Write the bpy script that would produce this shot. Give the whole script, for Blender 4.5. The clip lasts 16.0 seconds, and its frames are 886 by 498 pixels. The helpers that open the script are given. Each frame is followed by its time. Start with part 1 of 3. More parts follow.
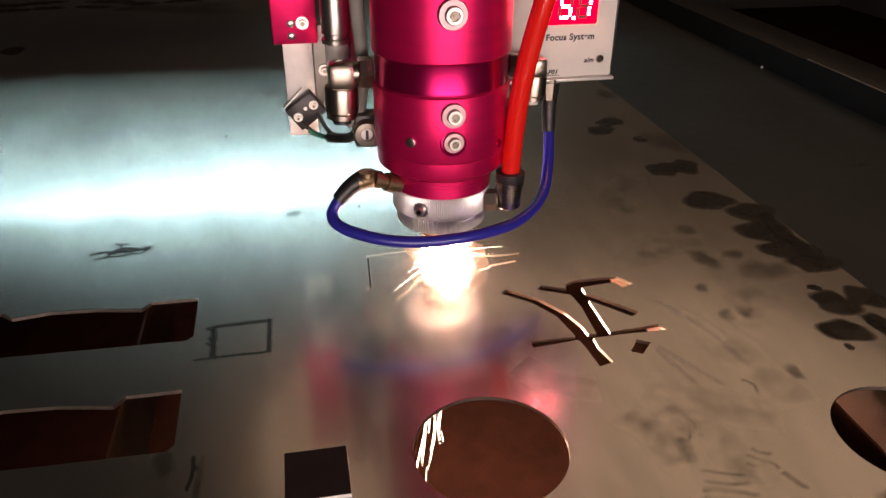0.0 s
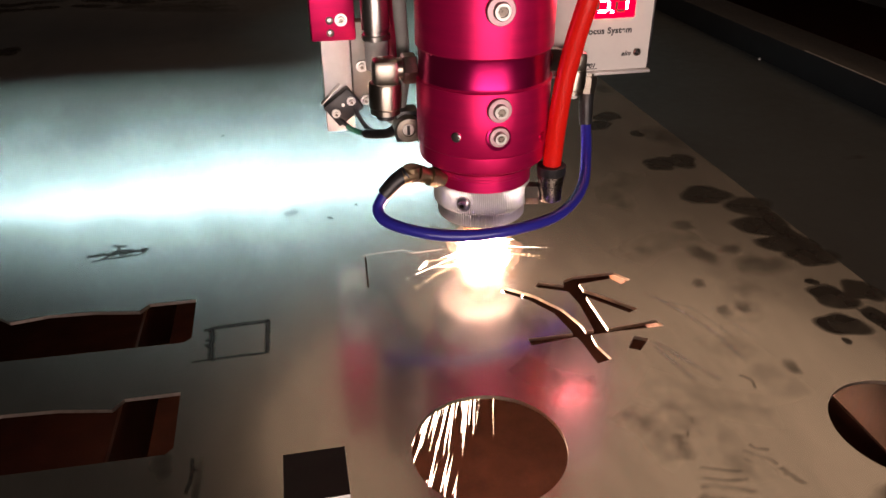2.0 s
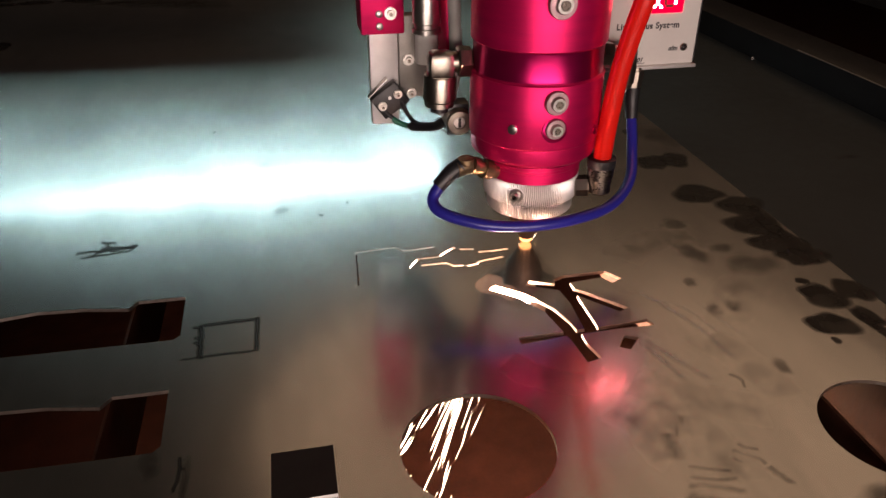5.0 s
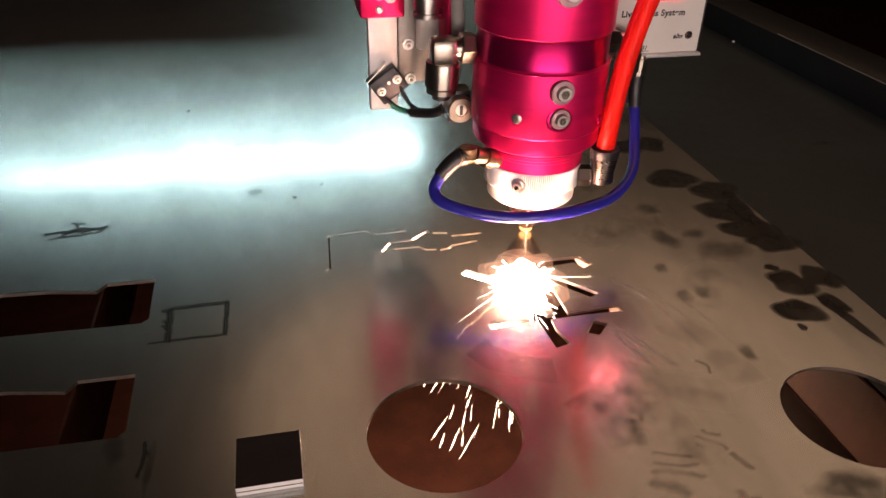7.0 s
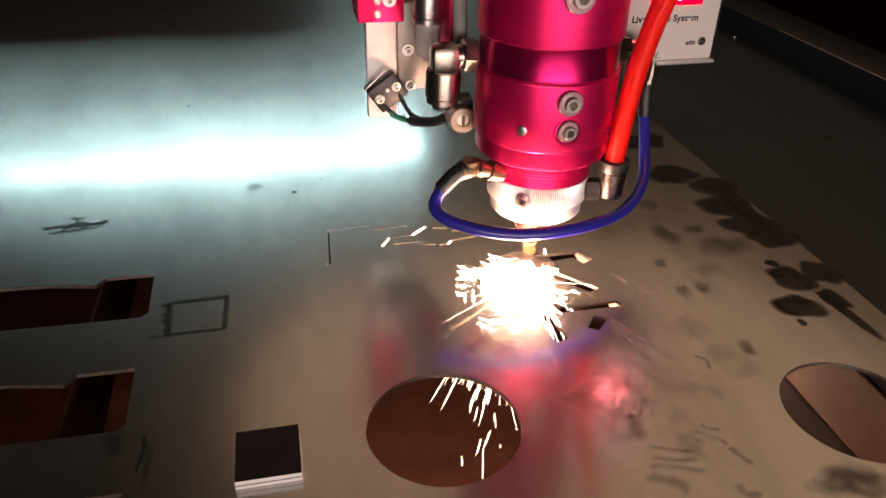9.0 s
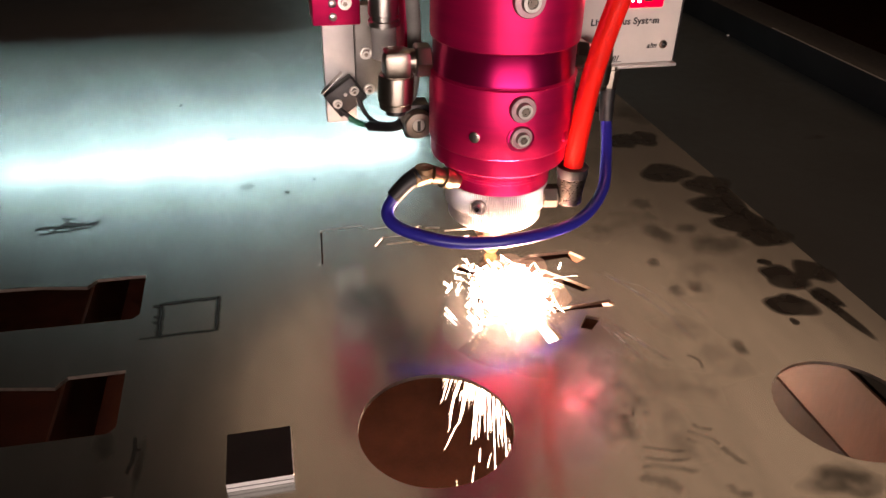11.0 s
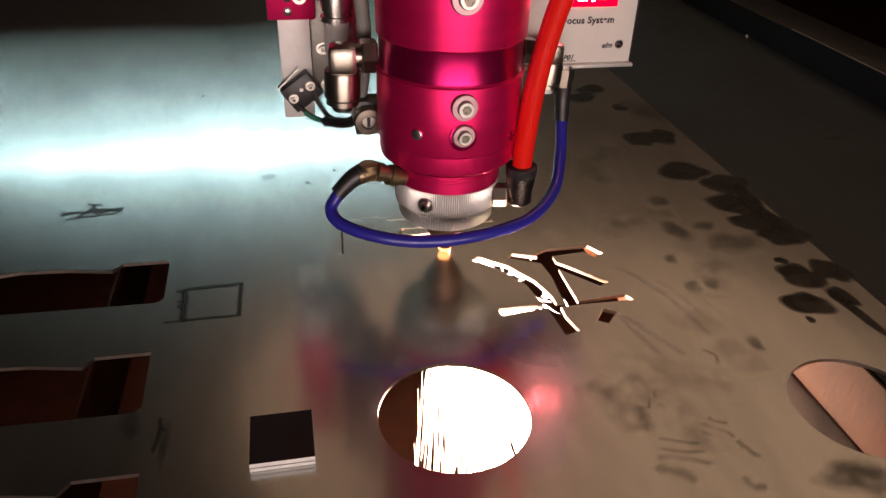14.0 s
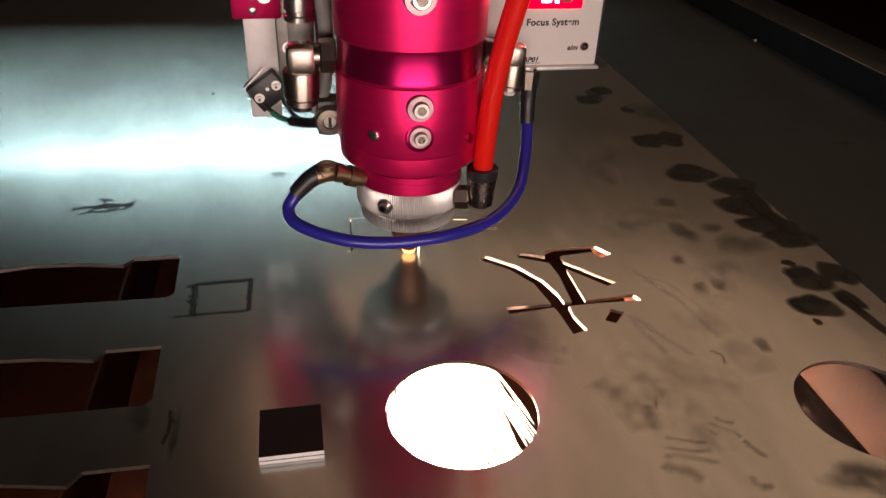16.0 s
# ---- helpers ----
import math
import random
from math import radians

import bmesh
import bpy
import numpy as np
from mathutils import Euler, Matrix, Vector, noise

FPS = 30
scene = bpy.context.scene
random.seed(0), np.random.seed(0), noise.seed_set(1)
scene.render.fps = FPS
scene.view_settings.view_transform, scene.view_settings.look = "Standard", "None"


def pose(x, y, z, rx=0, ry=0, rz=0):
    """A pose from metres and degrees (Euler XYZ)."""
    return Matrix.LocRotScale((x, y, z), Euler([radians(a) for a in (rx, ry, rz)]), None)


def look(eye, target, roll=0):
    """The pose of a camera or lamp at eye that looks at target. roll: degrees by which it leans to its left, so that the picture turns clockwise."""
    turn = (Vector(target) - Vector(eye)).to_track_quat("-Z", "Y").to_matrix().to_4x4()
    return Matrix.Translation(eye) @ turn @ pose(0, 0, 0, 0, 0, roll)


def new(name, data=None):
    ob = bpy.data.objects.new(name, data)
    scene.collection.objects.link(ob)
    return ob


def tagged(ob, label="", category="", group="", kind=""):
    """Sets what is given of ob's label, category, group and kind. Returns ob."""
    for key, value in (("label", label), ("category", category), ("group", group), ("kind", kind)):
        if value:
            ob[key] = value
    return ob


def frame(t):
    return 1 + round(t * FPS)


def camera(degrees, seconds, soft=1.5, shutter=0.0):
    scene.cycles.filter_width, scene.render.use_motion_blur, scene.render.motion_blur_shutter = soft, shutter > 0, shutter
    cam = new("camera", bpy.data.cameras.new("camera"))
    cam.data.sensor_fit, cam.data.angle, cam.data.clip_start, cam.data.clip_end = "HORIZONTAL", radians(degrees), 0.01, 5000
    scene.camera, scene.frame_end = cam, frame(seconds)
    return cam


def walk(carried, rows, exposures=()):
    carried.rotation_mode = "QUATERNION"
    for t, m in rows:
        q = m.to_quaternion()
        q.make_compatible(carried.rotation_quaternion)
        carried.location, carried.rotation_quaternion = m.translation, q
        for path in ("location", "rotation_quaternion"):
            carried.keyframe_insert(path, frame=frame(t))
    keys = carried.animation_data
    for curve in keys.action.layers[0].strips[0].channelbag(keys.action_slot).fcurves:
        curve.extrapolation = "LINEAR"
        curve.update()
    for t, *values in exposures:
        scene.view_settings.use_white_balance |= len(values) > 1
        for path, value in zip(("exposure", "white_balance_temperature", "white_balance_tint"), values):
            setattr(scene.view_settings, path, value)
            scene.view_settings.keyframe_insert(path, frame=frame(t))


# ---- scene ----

# seconds, eye x y z, yaw, pitch, lean to the left
CAM_ROWS = [
    (0, -0.0485, -0.1681, 0.1668, -11.10, -28.95, 0.28), (0.5, -0.0480, -0.1675, 0.1670, -11.36, -29.14, 0.29), (1, -0.0475, -0.1676, 0.1670, -11.29, -29.33, 0.07),
    (1.5, -0.0471, -0.1673, 0.1678, -11.12, -29.48, -0.16), (2, -0.0470, -0.1675, 0.1685, -11.06, -29.42, -0.41), (2.5, -0.0471, -0.1673, 0.1686, -11.11, -29.45, -0.43),
    (3, -0.0478, -0.1674, 0.1690, -11.05, -29.49, -0.41), (5.3, -0.0441, -0.1667, 0.1681, -11.81, -29.64, 0.26), (5.5, -0.0404, -0.1644, 0.1715, -12.84, -30.42, 0.28),
    (6, -0.0378, -0.1650, 0.1727, -13.10, -30.82, 0.55), (6.5, -0.0377, -0.1652, 0.1721, -12.96, -31.03, 0.62), (7, -0.0398, -0.1663, 0.1700, -12.90, -31.23, 1.15),
    (7.5, -0.0406, -0.1670, 0.1695, -12.74, -31.30, 1.34), (8, -0.0402, -0.1668, 0.1693, -12.72, -31.42, 1.32), (10.5, -0.0385, -0.1662, 0.1696, -13.16, -31.55, 1.16),
    (11, -0.0381, -0.1659, 0.1698, -13.24, -31.65, 1.25), (11.5, -0.0398, -0.1665, 0.1689, -13.19, -31.61, 1.37), (12, -0.0412, -0.1681, 0.1698, -12.41, -31.59, 1.10),
    (12.5, -0.0420, -0.1688, 0.1700, -12.17, -31.77, 1.45), (13, -0.0423, -0.1695, 0.1697, -12.16, -31.75, 1.77), (13.5, -0.0423, -0.1697, 0.1699, -12.16, -31.91, 1.69),
    (14, -0.0425, -0.1695, 0.1696, -12.31, -31.85, 1.91), (14.5, -0.0432, -0.1702, 0.1697, -12.20, -31.66, 2.09), (15, -0.0441, -0.1709, 0.1691, -11.96, -31.48, 2.39),
    (15.5, -0.0447, -0.1713, 0.1686, -11.90, -31.55, 2.36), (16, -0.0447, -0.1712, 0.1691, -11.94, -31.71, 2.39),
]
# seconds, nozzle x y
HEAD_ROWS = [
    (0, 0.0084, 0.1231), (0.5, 0.0131, 0.1235), (1, 0.0181, 0.1242), (1.5, 0.0226, 0.1239), (2, 0.0276, 0.1236),
    (2.5, 0.0318, 0.1228), (3, 0.0366, 0.1225), (5.3, 0.0561, 0.1252), (5.5, 0.0580, 0.1264), (6, 0.0625, 0.1254),
    (6.5, 0.0645, 0.1225), (7, 0.0640, 0.1175), (7.5, 0.0642, 0.1130), (8, 0.0640, 0.1081), (10.5, 0.0502, 0.0976),
    (11, 0.0455, 0.0977), (11.5, 0.0406, 0.0977), (12, 0.0358, 0.0973), (12.5, 0.0312, 0.0974), (13, 0.0263, 0.0973),
    (13.5, 0.0220, 0.0977), (14, 0.0169, 0.0976), (14.5, 0.0122, 0.0974), (15, 0.0074, 0.0973), (15.5, 0.0028, 0.0974),
    (16, -0.0021, 0.0975),
]


def aimed(x, y, z, yaw, pitch, lean):
    a, b = radians(yaw), radians(pitch)
    way = Vector((-math.sin(a) * math.cos(b), math.cos(a) * math.cos(b), math.sin(b)))
    return look((x, y, z), Vector((x, y, z)) + way, lean)


cam = camera(60.95, 16.0)
walk(cam, [(t, aimed(*r)) for t, *r in CAM_ROWS], [(0, 0.48), (3.1, 0.48), (5.6, 0.24), (16, 0.30)])

# ---- world and lights ----
world = bpy.data.worlds.new("world")
scene.world = world
world.use_nodes = True
world.node_tree.nodes["Background"].inputs[0].default_value = (0.55, 0.75, 0.8, 1)
world.node_tree.nodes["Background"].inputs[1].default_value = 0.016


def area(name, m, sx, sy, watts, colour):
    d = bpy.data.lights.new(name, "AREA")
    d.shape, d.size, d.size_y, d.energy, d.color = "RECTANGLE", sx, sy, watts, colour
    ob = new(name, d)
    ob.matrix_world = m
    return ob


# LED work light under the gantry behind the head, then two added unseen fills
area("gantry_light", look((-0.40, 0.71, 0.222), (-0.40, 0.5818, 0.0)), 1.06, 0.030, 1.38, (0.68, 0.95, 0.97)).data.spread = radians(90)
# added lamps: warm sheen for the sheet, low frontal light for the head
area("far_fill_light", look((0.56, 0.92, 1.1), (0.12, 0.02, 0.0)), 1.70, 1.0, 2.0, (1.0, 0.60, 0.37)).data.shape = "ELLIPSE"
area("front_fill_light", look((0.02, -0.80, 0.13), (0.04, 0.12, 0.08)), 0.9, 0.22, 5.0, (1.0, 0.77, 0.70))


# ---- materials ----
def mat(name, base, rough=0.5, metal=0.0, var=0.12, scale=60.0, bump=0.0, bscale=300.0, stretch=(1, 1, 1), rvar=0.1, coat=0.0):
    m = bpy.data.materials.new(name)
    m.use_nodes = True
    t = m.node_tree
    n, l = t.nodes, t.links
    b = n["Principled BSDF"]
    co = n.new("ShaderNodeTexCoord")
    mp = n.new("ShaderNodeMapping")
    mp.inputs["Scale"].default_value = stretch
    l.new(co.outputs["Object"], mp.inputs[0])
    a = n.new("ShaderNodeTexNoise")
    a.inputs["Scale"].default_value, a.inputs["Detail"].default_value = scale, 6
    l.new(mp.outputs[0], a.inputs["Vector"])
    g = n.new("ShaderNodeTexNoise")
    g.inputs["Scale"].default_value, g.inputs["Detail"].default_value = scale * 9, 3
    l.new(mp.outputs[0], g.inputs["Vector"])
    s = n.new("ShaderNodeMath")
    s.operation = "MULTIPLY_ADD"
    s.inputs[1].default_value = 0.4
    l.new(g.outputs["Fac"], s.inputs[0])
    l.new(a.outputs["Fac"], s.inputs[2])
    r = n.new("ShaderNodeMapRange")
    r.inputs["From Min"].default_value, r.inputs["From Max"].default_value = 0.4, 1.0
    l.new(s.outputs[0], r.inputs["Value"])
    c = n.new("ShaderNodeMix")
    c.data_type = "RGBA"
    c.inputs[6].default_value = (*[v * (1 - var) for v in base], 1)
    c.inputs[7].default_value = (*[min(1, v * (1 + var)) for v in base], 1)
    l.new(r.outputs[0], c.inputs[0])
    l.new(c.outputs[2], b.inputs["Base Color"])
    q = n.new("ShaderNodeMapRange")
    q.inputs["To Min"].default_value, q.inputs["To Max"].default_value = max(0.02, rough - rvar), rough + rvar
    l.new(g.outputs["Fac"], q.inputs["Value"])
    l.new(q.outputs[0], b.inputs["Roughness"])
    b.inputs["Metallic"].default_value = metal
    b.inputs["Coat Weight"].default_value = coat
    if bump:
        k = n.new("ShaderNodeTexNoise")
        k.inputs["Scale"].default_value, k.inputs["Detail"].default_value = bscale, 4
        l.new(mp.outputs[0], k.inputs["Vector"])
        u = n.new("ShaderNodeBump")
        u.inputs["Strength"].default_value, u.inputs["Distance"].default_value = bump, 0.0005
        l.new(k.outputs["Fac"], u.inputs["Height"])
        l.new(u.outputs[0], b.inputs["Normal"])
    return m


def glow(name, colour, strength):
    m = bpy.data.materials.new(name)
    m.use_nodes = True
    n, l = m.node_tree.nodes, m.node_tree.links
    n.remove(n["Principled BSDF"])
    e = n.new("ShaderNodeEmission")
    e.inputs[0].default_value, e.inputs[1].default_value = (*colour, 1), strength
    l.new(e.outputs[0], n["Material Output"].inputs[0])
    return m


def sheet_material():
    """Cold-rolled steel sheet: a broad satin lobe under a thin sharper one, with stains and rolling grain."""
    m = mat("sheet_steel", (0.50, 0.515, 0.50), 0.248, 1.0, 0.28, 14.0, 0.0, 160.0, (1, 0.25, 1), 0.02)
    n, l = m.node_tree.nodes, m.node_tree.links
    b = n["Principled BSDF"]
    g = n.new("ShaderNodeBsdfPrincipled")
    g.inputs["Metallic"].default_value, g.inputs["Roughness"].default_value = 1.0, 0.10
    wave = n.new("ShaderNodeTexNoise")
    wave.inputs["Scale"].default_value, wave.inputs["Detail"].default_value = 42, 1
    l.new(n["Texture Coordinate"].outputs["Object"], wave.inputs["Vector"])
    swell = n.new("ShaderNodeBump")
    swell.inputs["Strength"].default_value, swell.inputs["Distance"].default_value = 0.3, 0.0005
    l.new(wave.outputs["Fac"], swell.inputs["Height"])
    l.new(swell.outputs[0], g.inputs["Normal"])
    l.new(b.inputs["Base Color"].links[0].from_socket, g.inputs["Base Color"])
    d = n.new("ShaderNodeBsdfPrincipled")
    d.inputs["Metallic"].default_value, d.inputs["Roughness"].default_value = 0.9, 0.55
    d.inputs["Base Color"].default_value = (0.40, 0.375, 0.32, 1)
    x = n.new("ShaderNodeMixShader")
    x.inputs[0].default_value = 0.18
    l.new(b.outputs[0], x.inputs[1])
    l.new(g.outputs[0], x.inputs[2])
    y = n.new("ShaderNodeMixShader")
    dirt = n.new("ShaderNodeTexNoise")
    dirt.inputs["Scale"].default_value, dirt.inputs["Detail"].default_value, dirt.inputs["Distortion"].default_value = 16, 5, 0.6
    l.new(n["Texture Coordinate"].outputs["Object"], dirt.inputs["Vector"])
    amount = n.new("ShaderNodeMapRange")
    amount.inputs["From Min"].default_value, amount.inputs["From Max"].default_value = 0.25, 0.75
    amount.inputs["To Min"].default_value, amount.inputs["To Max"].default_value = 0.10, 0.26
    l.new(dirt.outputs["Fac"], amount.inputs["Value"])
    l.new(amount.outputs[0], y.inputs[0])
    l.new(x.outputs[0], y.inputs[1])
    l.new(d.outputs[0], y.inputs[2])
    l.new(y.outputs[0], n["Material Output"].inputs[0])
    return m


SHEET = sheet_material()
EDGE = mat("cut_edge_steel", (0.40, 0.34, 0.29), 0.4, 1.0, 0.25, 400)


def stain(name, base, rough, least, most, metal=0.0):
    """A film on the steel that thins out at its rim and in patches."""
    m = mat(name, base, rough, metal, 0.4, 90)
    n, l = m.node_tree.nodes, m.node_tree.links
    b = n["Principled BSDF"]
    b.inputs["Specular IOR Level"].default_value = 0.25
    a = n.new("ShaderNodeAttribute")
    a.attribute_name = "cover"
    q = n.new("ShaderNodeTexNoise")
    q.inputs["Scale"].default_value, q.inputs["Detail"].default_value = 110, 4
    l.new(n["Texture Coordinate"].outputs["Object"], q.inputs["Vector"])
    r = n.new("ShaderNodeMapRange")
    r.inputs["From Min"].default_value, r.inputs["From Max"].default_value = 0.35, 0.65
    r.inputs["To Min"].default_value, r.inputs["To Max"].default_value = least, most
    l.new(q.outputs["Fac"], r.inputs["Value"])
    k = n.new("ShaderNodeMath")
    k.operation = "MULTIPLY"
    l.new(a.outputs["Fac"], k.inputs[0])
    l.new(r.outputs[0], k.inputs[1])
    l.new(k.outputs[0], b.inputs["Alpha"])
    return m


SMUDGE = stain("oil_smudge", (0.022, 0.019, 0.015), 0.5, 0.66, 0.93)
SMUDGE_SOFT = stain("thin_oil_film", (0.03, 0.026, 0.02), 0.5, 0.16, 0.48)
SMUDGE_FAINT = stain("faint_grime", (0.04, 0.034, 0.026), 0.5, 0.0, 0.22)
SMEAR = stain("wiped_grime", (0.04, 0.034, 0.026), 0.5, 0.10, 0.40)
SCORCH = stain("scorched_groove", (0.018, 0.02, 0.018), 0.5, 0.9, 1.0)
SCRATCH = stain("pale_scratch", (0.85, 0.80, 0.70), 0.6, 0.10, 0.36, 0.0)
RUST = mat("rusty_slat", (0.062, 0.024, 0.012), 0.6, 0.15, 0.35, 60, 0.3, 400, (1, 1, 0.3))
RUST.node_tree.nodes["Principled BSDF"].inputs["Specular IOR Level"].default_value = 0.15
PIT = mat("sooty_bed_floor", (0.024, 0.0078, 0.0044), 0.9, 0.0, 0.35, 40, 0.3, 200)
PIT.node_tree.nodes["Principled BSDF"].inputs["Specular IOR Level"].default_value = 0.08
PANEL = mat("dark_painted_panel", (0.040, 0.048, 0.048), 0.42, 0.0, 0.25, 14, 0.1, 200)
PANEL.node_tree.nodes["Principled BSDF"].inputs["Specular IOR Level"].default_value = 0.4
RAIL = mat("grey_rail", (0.025, 0.027, 0.029), 0.4, 0.3, 0.2, 40)
WALL = mat("black_enclosure", (0.045, 0.047, 0.048), 0.7, 0.0, 0.3, 5)
WASHER = mat("pink_tinted_washer", (0.46, 0.30, 0.33), 0.34, 0.9, 0.1, 200, rvar=0.03)
ANOD = mat("magenta_anodised_aluminium", (0.74, 0.008, 0.13), 0.42, 0.72, 0.10, 30, 0.05, 900, (1, 1, 12), 0.06)
ANOD_DARK = mat("magenta_groove", (0.55, 0.010, 0.13), 0.30, 0.9, 0.05, 30, 0.0, 900, (1, 1, 12), 0.02)
STEEL = mat("machined_steel", (0.62, 0.60, 0.57), 0.30, 1.0, 0.1, 200, rvar=0.03)
ALU = mat("machined_aluminium", (0.66, 0.65, 0.63), 0.38, 0.55, 0.08, 200, rvar=0.03)
NICKEL = mat("nickel_plated_brass", (0.36, 0.32, 0.275), 0.29, 1.0, 0.12, 150, rvar=0.03)
BRASS = mat("gold_plated_connector", (0.30, 0.22, 0.13), 0.36, 0.9, 0.15, 200, rvar=0.03)
COPPER = mat("sooty_copper_nozzle", (0.22, 0.13, 0.09), 0.5, 0.8, 0.15, 200)
GREYSTEEL = mat("dull_grey_steel", (0.26, 0.25, 0.23), 0.45, 0.6, 0.15, 150, rvar=0.03)
DARKNICKEL = mat("dark_nickel", (0.20, 0.17, 0.145), 0.28, 1.0, 0.2, 150, rvar=0.03)
BLACK = mat("black_plastic", (0.018, 0.018, 0.02), 0.4, 0.0, 0.3, 200)
GREYP = mat("grey_cable_jacket", (0.33, 0.33, 0.31), 0.5, 0.0, 0.15, 150)
WHITEP = mat("white_plastic_sleeve", (0.7, 0.69, 0.66), 0.5, 0.0, 0.08, 100)
RED = mat("red_hose", (0.80, 0.014, 0.008), 0.26, 0.0, 0.03, 80, coat=0.3, rvar=0.02)
BLUE = mat("blue_cable", (0.028, 0.026, 0.33), 0.33, 0.0, 0.05, 80, coat=0.2, rvar=0.02)
# paler and less metallic than ALU
PLATE = mat("pale_bare_metal", (0.86, 0.85, 0.83), 0.5, 0.25, 0.06, 200)
GREEN = mat("green_wire", (0.02, 0.16, 0.10), 0.45)
BOXW = mat("white_powder_coat", (0.70, 0.68, 0.64), 0.45, 0.0, 0.05, 60, 0.05, 900)
INK = mat("black_print", (0.02, 0.02, 0.022), 0.6)
LENSGLOW = glow("lit_red_lens", (1.0, 0.0, 0.02), 2.0)
SEG_ON = glow("lit_segment", (1.0, 0.22, 0.24), 36.0)
SEG_OFF = mat("unlit_segment", (0.22, 0.01, 0.015), 0.4)
FILM_DARK = mat("brown_oxide_film", (0.022, 0.014, 0.011), 0.7, 0.0, 0.25, 120)


def halo(name, colour, strength, share):
    """Lens glare built as a shell: it adds a little light and hides little behind it."""
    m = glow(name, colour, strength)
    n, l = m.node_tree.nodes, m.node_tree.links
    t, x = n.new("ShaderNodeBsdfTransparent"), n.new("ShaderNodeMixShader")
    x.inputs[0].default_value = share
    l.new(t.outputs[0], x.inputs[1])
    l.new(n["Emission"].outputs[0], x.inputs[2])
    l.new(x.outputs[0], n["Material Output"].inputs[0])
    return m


HALO = halo("glare_halo", (1.0, 0.48, 0.30), 3.2, 0.035)
SPARK = glow("spark", (1.0, 0.66, 0.42), 34.0)
HOT = glow("white_hot_sparks", (1.0, 0.66, 0.48), 125.0)
TIP = glow("glowing_cut", (1.0, 0.36, 0.12), 4.0)
BURST = glow("white_hot_burst", (1.0, 0.53, 0.38), 190.0)


# ---- building helpers ----
def to_mesh(bm, name, material, smooth=True, angle=35):
    me = bpy.data.meshes.new(name)
    bmesh.ops.recalc_face_normals(bm, faces=bm.faces)
    if smooth:
        for f in bm.faces:
            f.smooth = True
        lim = radians(angle)
        for e in bm.edges:
            if len(e.link_faces) == 2 and e.calc_face_angle(0) > lim:
                e.smooth = False
    bm.to_mesh(me)
    bm.free()
    me.materials.append(material)
    return me


def part(name, bm, material, parent=None, label="", smooth=True):
    ob = new(name, to_mesh(bm, name, material, smooth))
    ob.parent = parent
    if label:
        ob["label"] = label
    return ob


def thing(name, m, label, category, group="", kind=""):
    ob = new(name)
    ob.empty_display_size = 0.01
    ob.matrix_world = m
    return tagged(ob, label, category, group, kind)


def block(sx, sy, sz, m=None, bevel=0.0):
    bm = bmesh.new()
    bmesh.ops.create_cube(bm, size=1.0, matrix=Matrix.Diagonal((sx, sy, sz, 1)))
    if bevel:
        bmesh.ops.bevel(bm, geom=list(bm.edges), offset=bevel, segments=2, profile=0.5, affect="EDGES")
    bm.transform(m or Matrix())
    return bm


def slab(x0, x1, y0, y1, z0, z1, bevel=0.0):
    return block(x1 - x0, y1 - y0, z1 - z0, pose((x0 + x1) / 2, (y0 + y1) / 2, (z0 + z1) / 2), bevel)


def turned(profile, n=48, m=None, knurl=None):
    """A lathe form about z from (radius, z) pairs."""
    bm = bmesh.new()
    rings = []
    for r, z in profile:
        ring = []
        for i in range(n):
            a = 2 * math.pi * i / n
            rr = r
            if knurl and knurl[0] <= z <= knurl[1] and i % 2:
                rr -= knurl[2]
            ring.append(bm.verts.new((rr * math.cos(a), rr * math.sin(a), z)))
        rings.append(ring)
    for a, b in zip(rings, rings[1:]):
        for i in range(n):
            bm.faces.new((a[i], a[(i + 1) % n], b[(i + 1) % n], b[i]))
    bm.faces.new(rings[0][::-1])
    bm.faces.new(rings[-1])
    bm.transform(m or Matrix())
    return bm


def add(bm, other):
    me = bpy.data.meshes.new("tmp")
    other.to_mesh(me)
    other.free()
    bm.from_mesh(me)
    bpy.data.meshes.remove(me)
    return bm


def spline_points(points, steps=8):
    """Catmull-Rom through the points."""
    p = [Vector(q) for q in points]
    p = [2 * p[0] - p[1], *p, 2 * p[-1] - p[-2]]
    out = []
    for i in range(1, len(p) - 2):
        a, b, c, d = p[i - 1:i + 3]
        for k in range(steps):
            t = k / steps
            out.append(0.5 * (2 * b + (c - a) * t + (2 * a - 5 * b + 4 * c - d) * t * t + (3 * b - a - 3 * c + d) * t ** 3))
    return [*out, p[-2]]


def tube(points, radius, n=16, steps=8):
    path = spline_points(points, steps)
    bm = bmesh.new()
    rings, side = [], None
    for i, q in enumerate(path):
        d = (path[min(i + 1, len(path) - 1)] - path[max(i - 1, 0)]).normalized()
        side = (side - d * side.dot(d)).normalized() if side else d.orthogonal().normalized()
        up = d.cross(side)
        r = radius[0] + (radius[1] - radius[0]) * i / (len(path) - 1) if isinstance(radius, tuple) else radius
        rings.append([bm.verts.new(q + r * (math.cos(2 * math.pi * k / n) * side + math.sin(2 * math.pi * k / n) * up)) for k in range(n)])
    for a, b in zip(rings, rings[1:]):
        for i in range(n):
            bm.faces.new((a[i], a[(i + 1) % n], b[(i + 1) % n], b[i]))
    bm.faces.new(rings[0][::-1])
    bm.faces.new(rings[-1])
    return bm


def along(a, b):
    """The pose at a whose z points to b."""
    a, b = Vector(a), Vector(b)
    return Matrix.Translation(a) @ (b - a).to_track_quat("Z", "Y").to_matrix().to_4x4()


def rod(a, b, r, n=20, r2=None):
    h = (Vector(b) - Vector(a)).length
    return turned([(r, 0), (r if r2 is None else r2, h)], n, along(a, b))


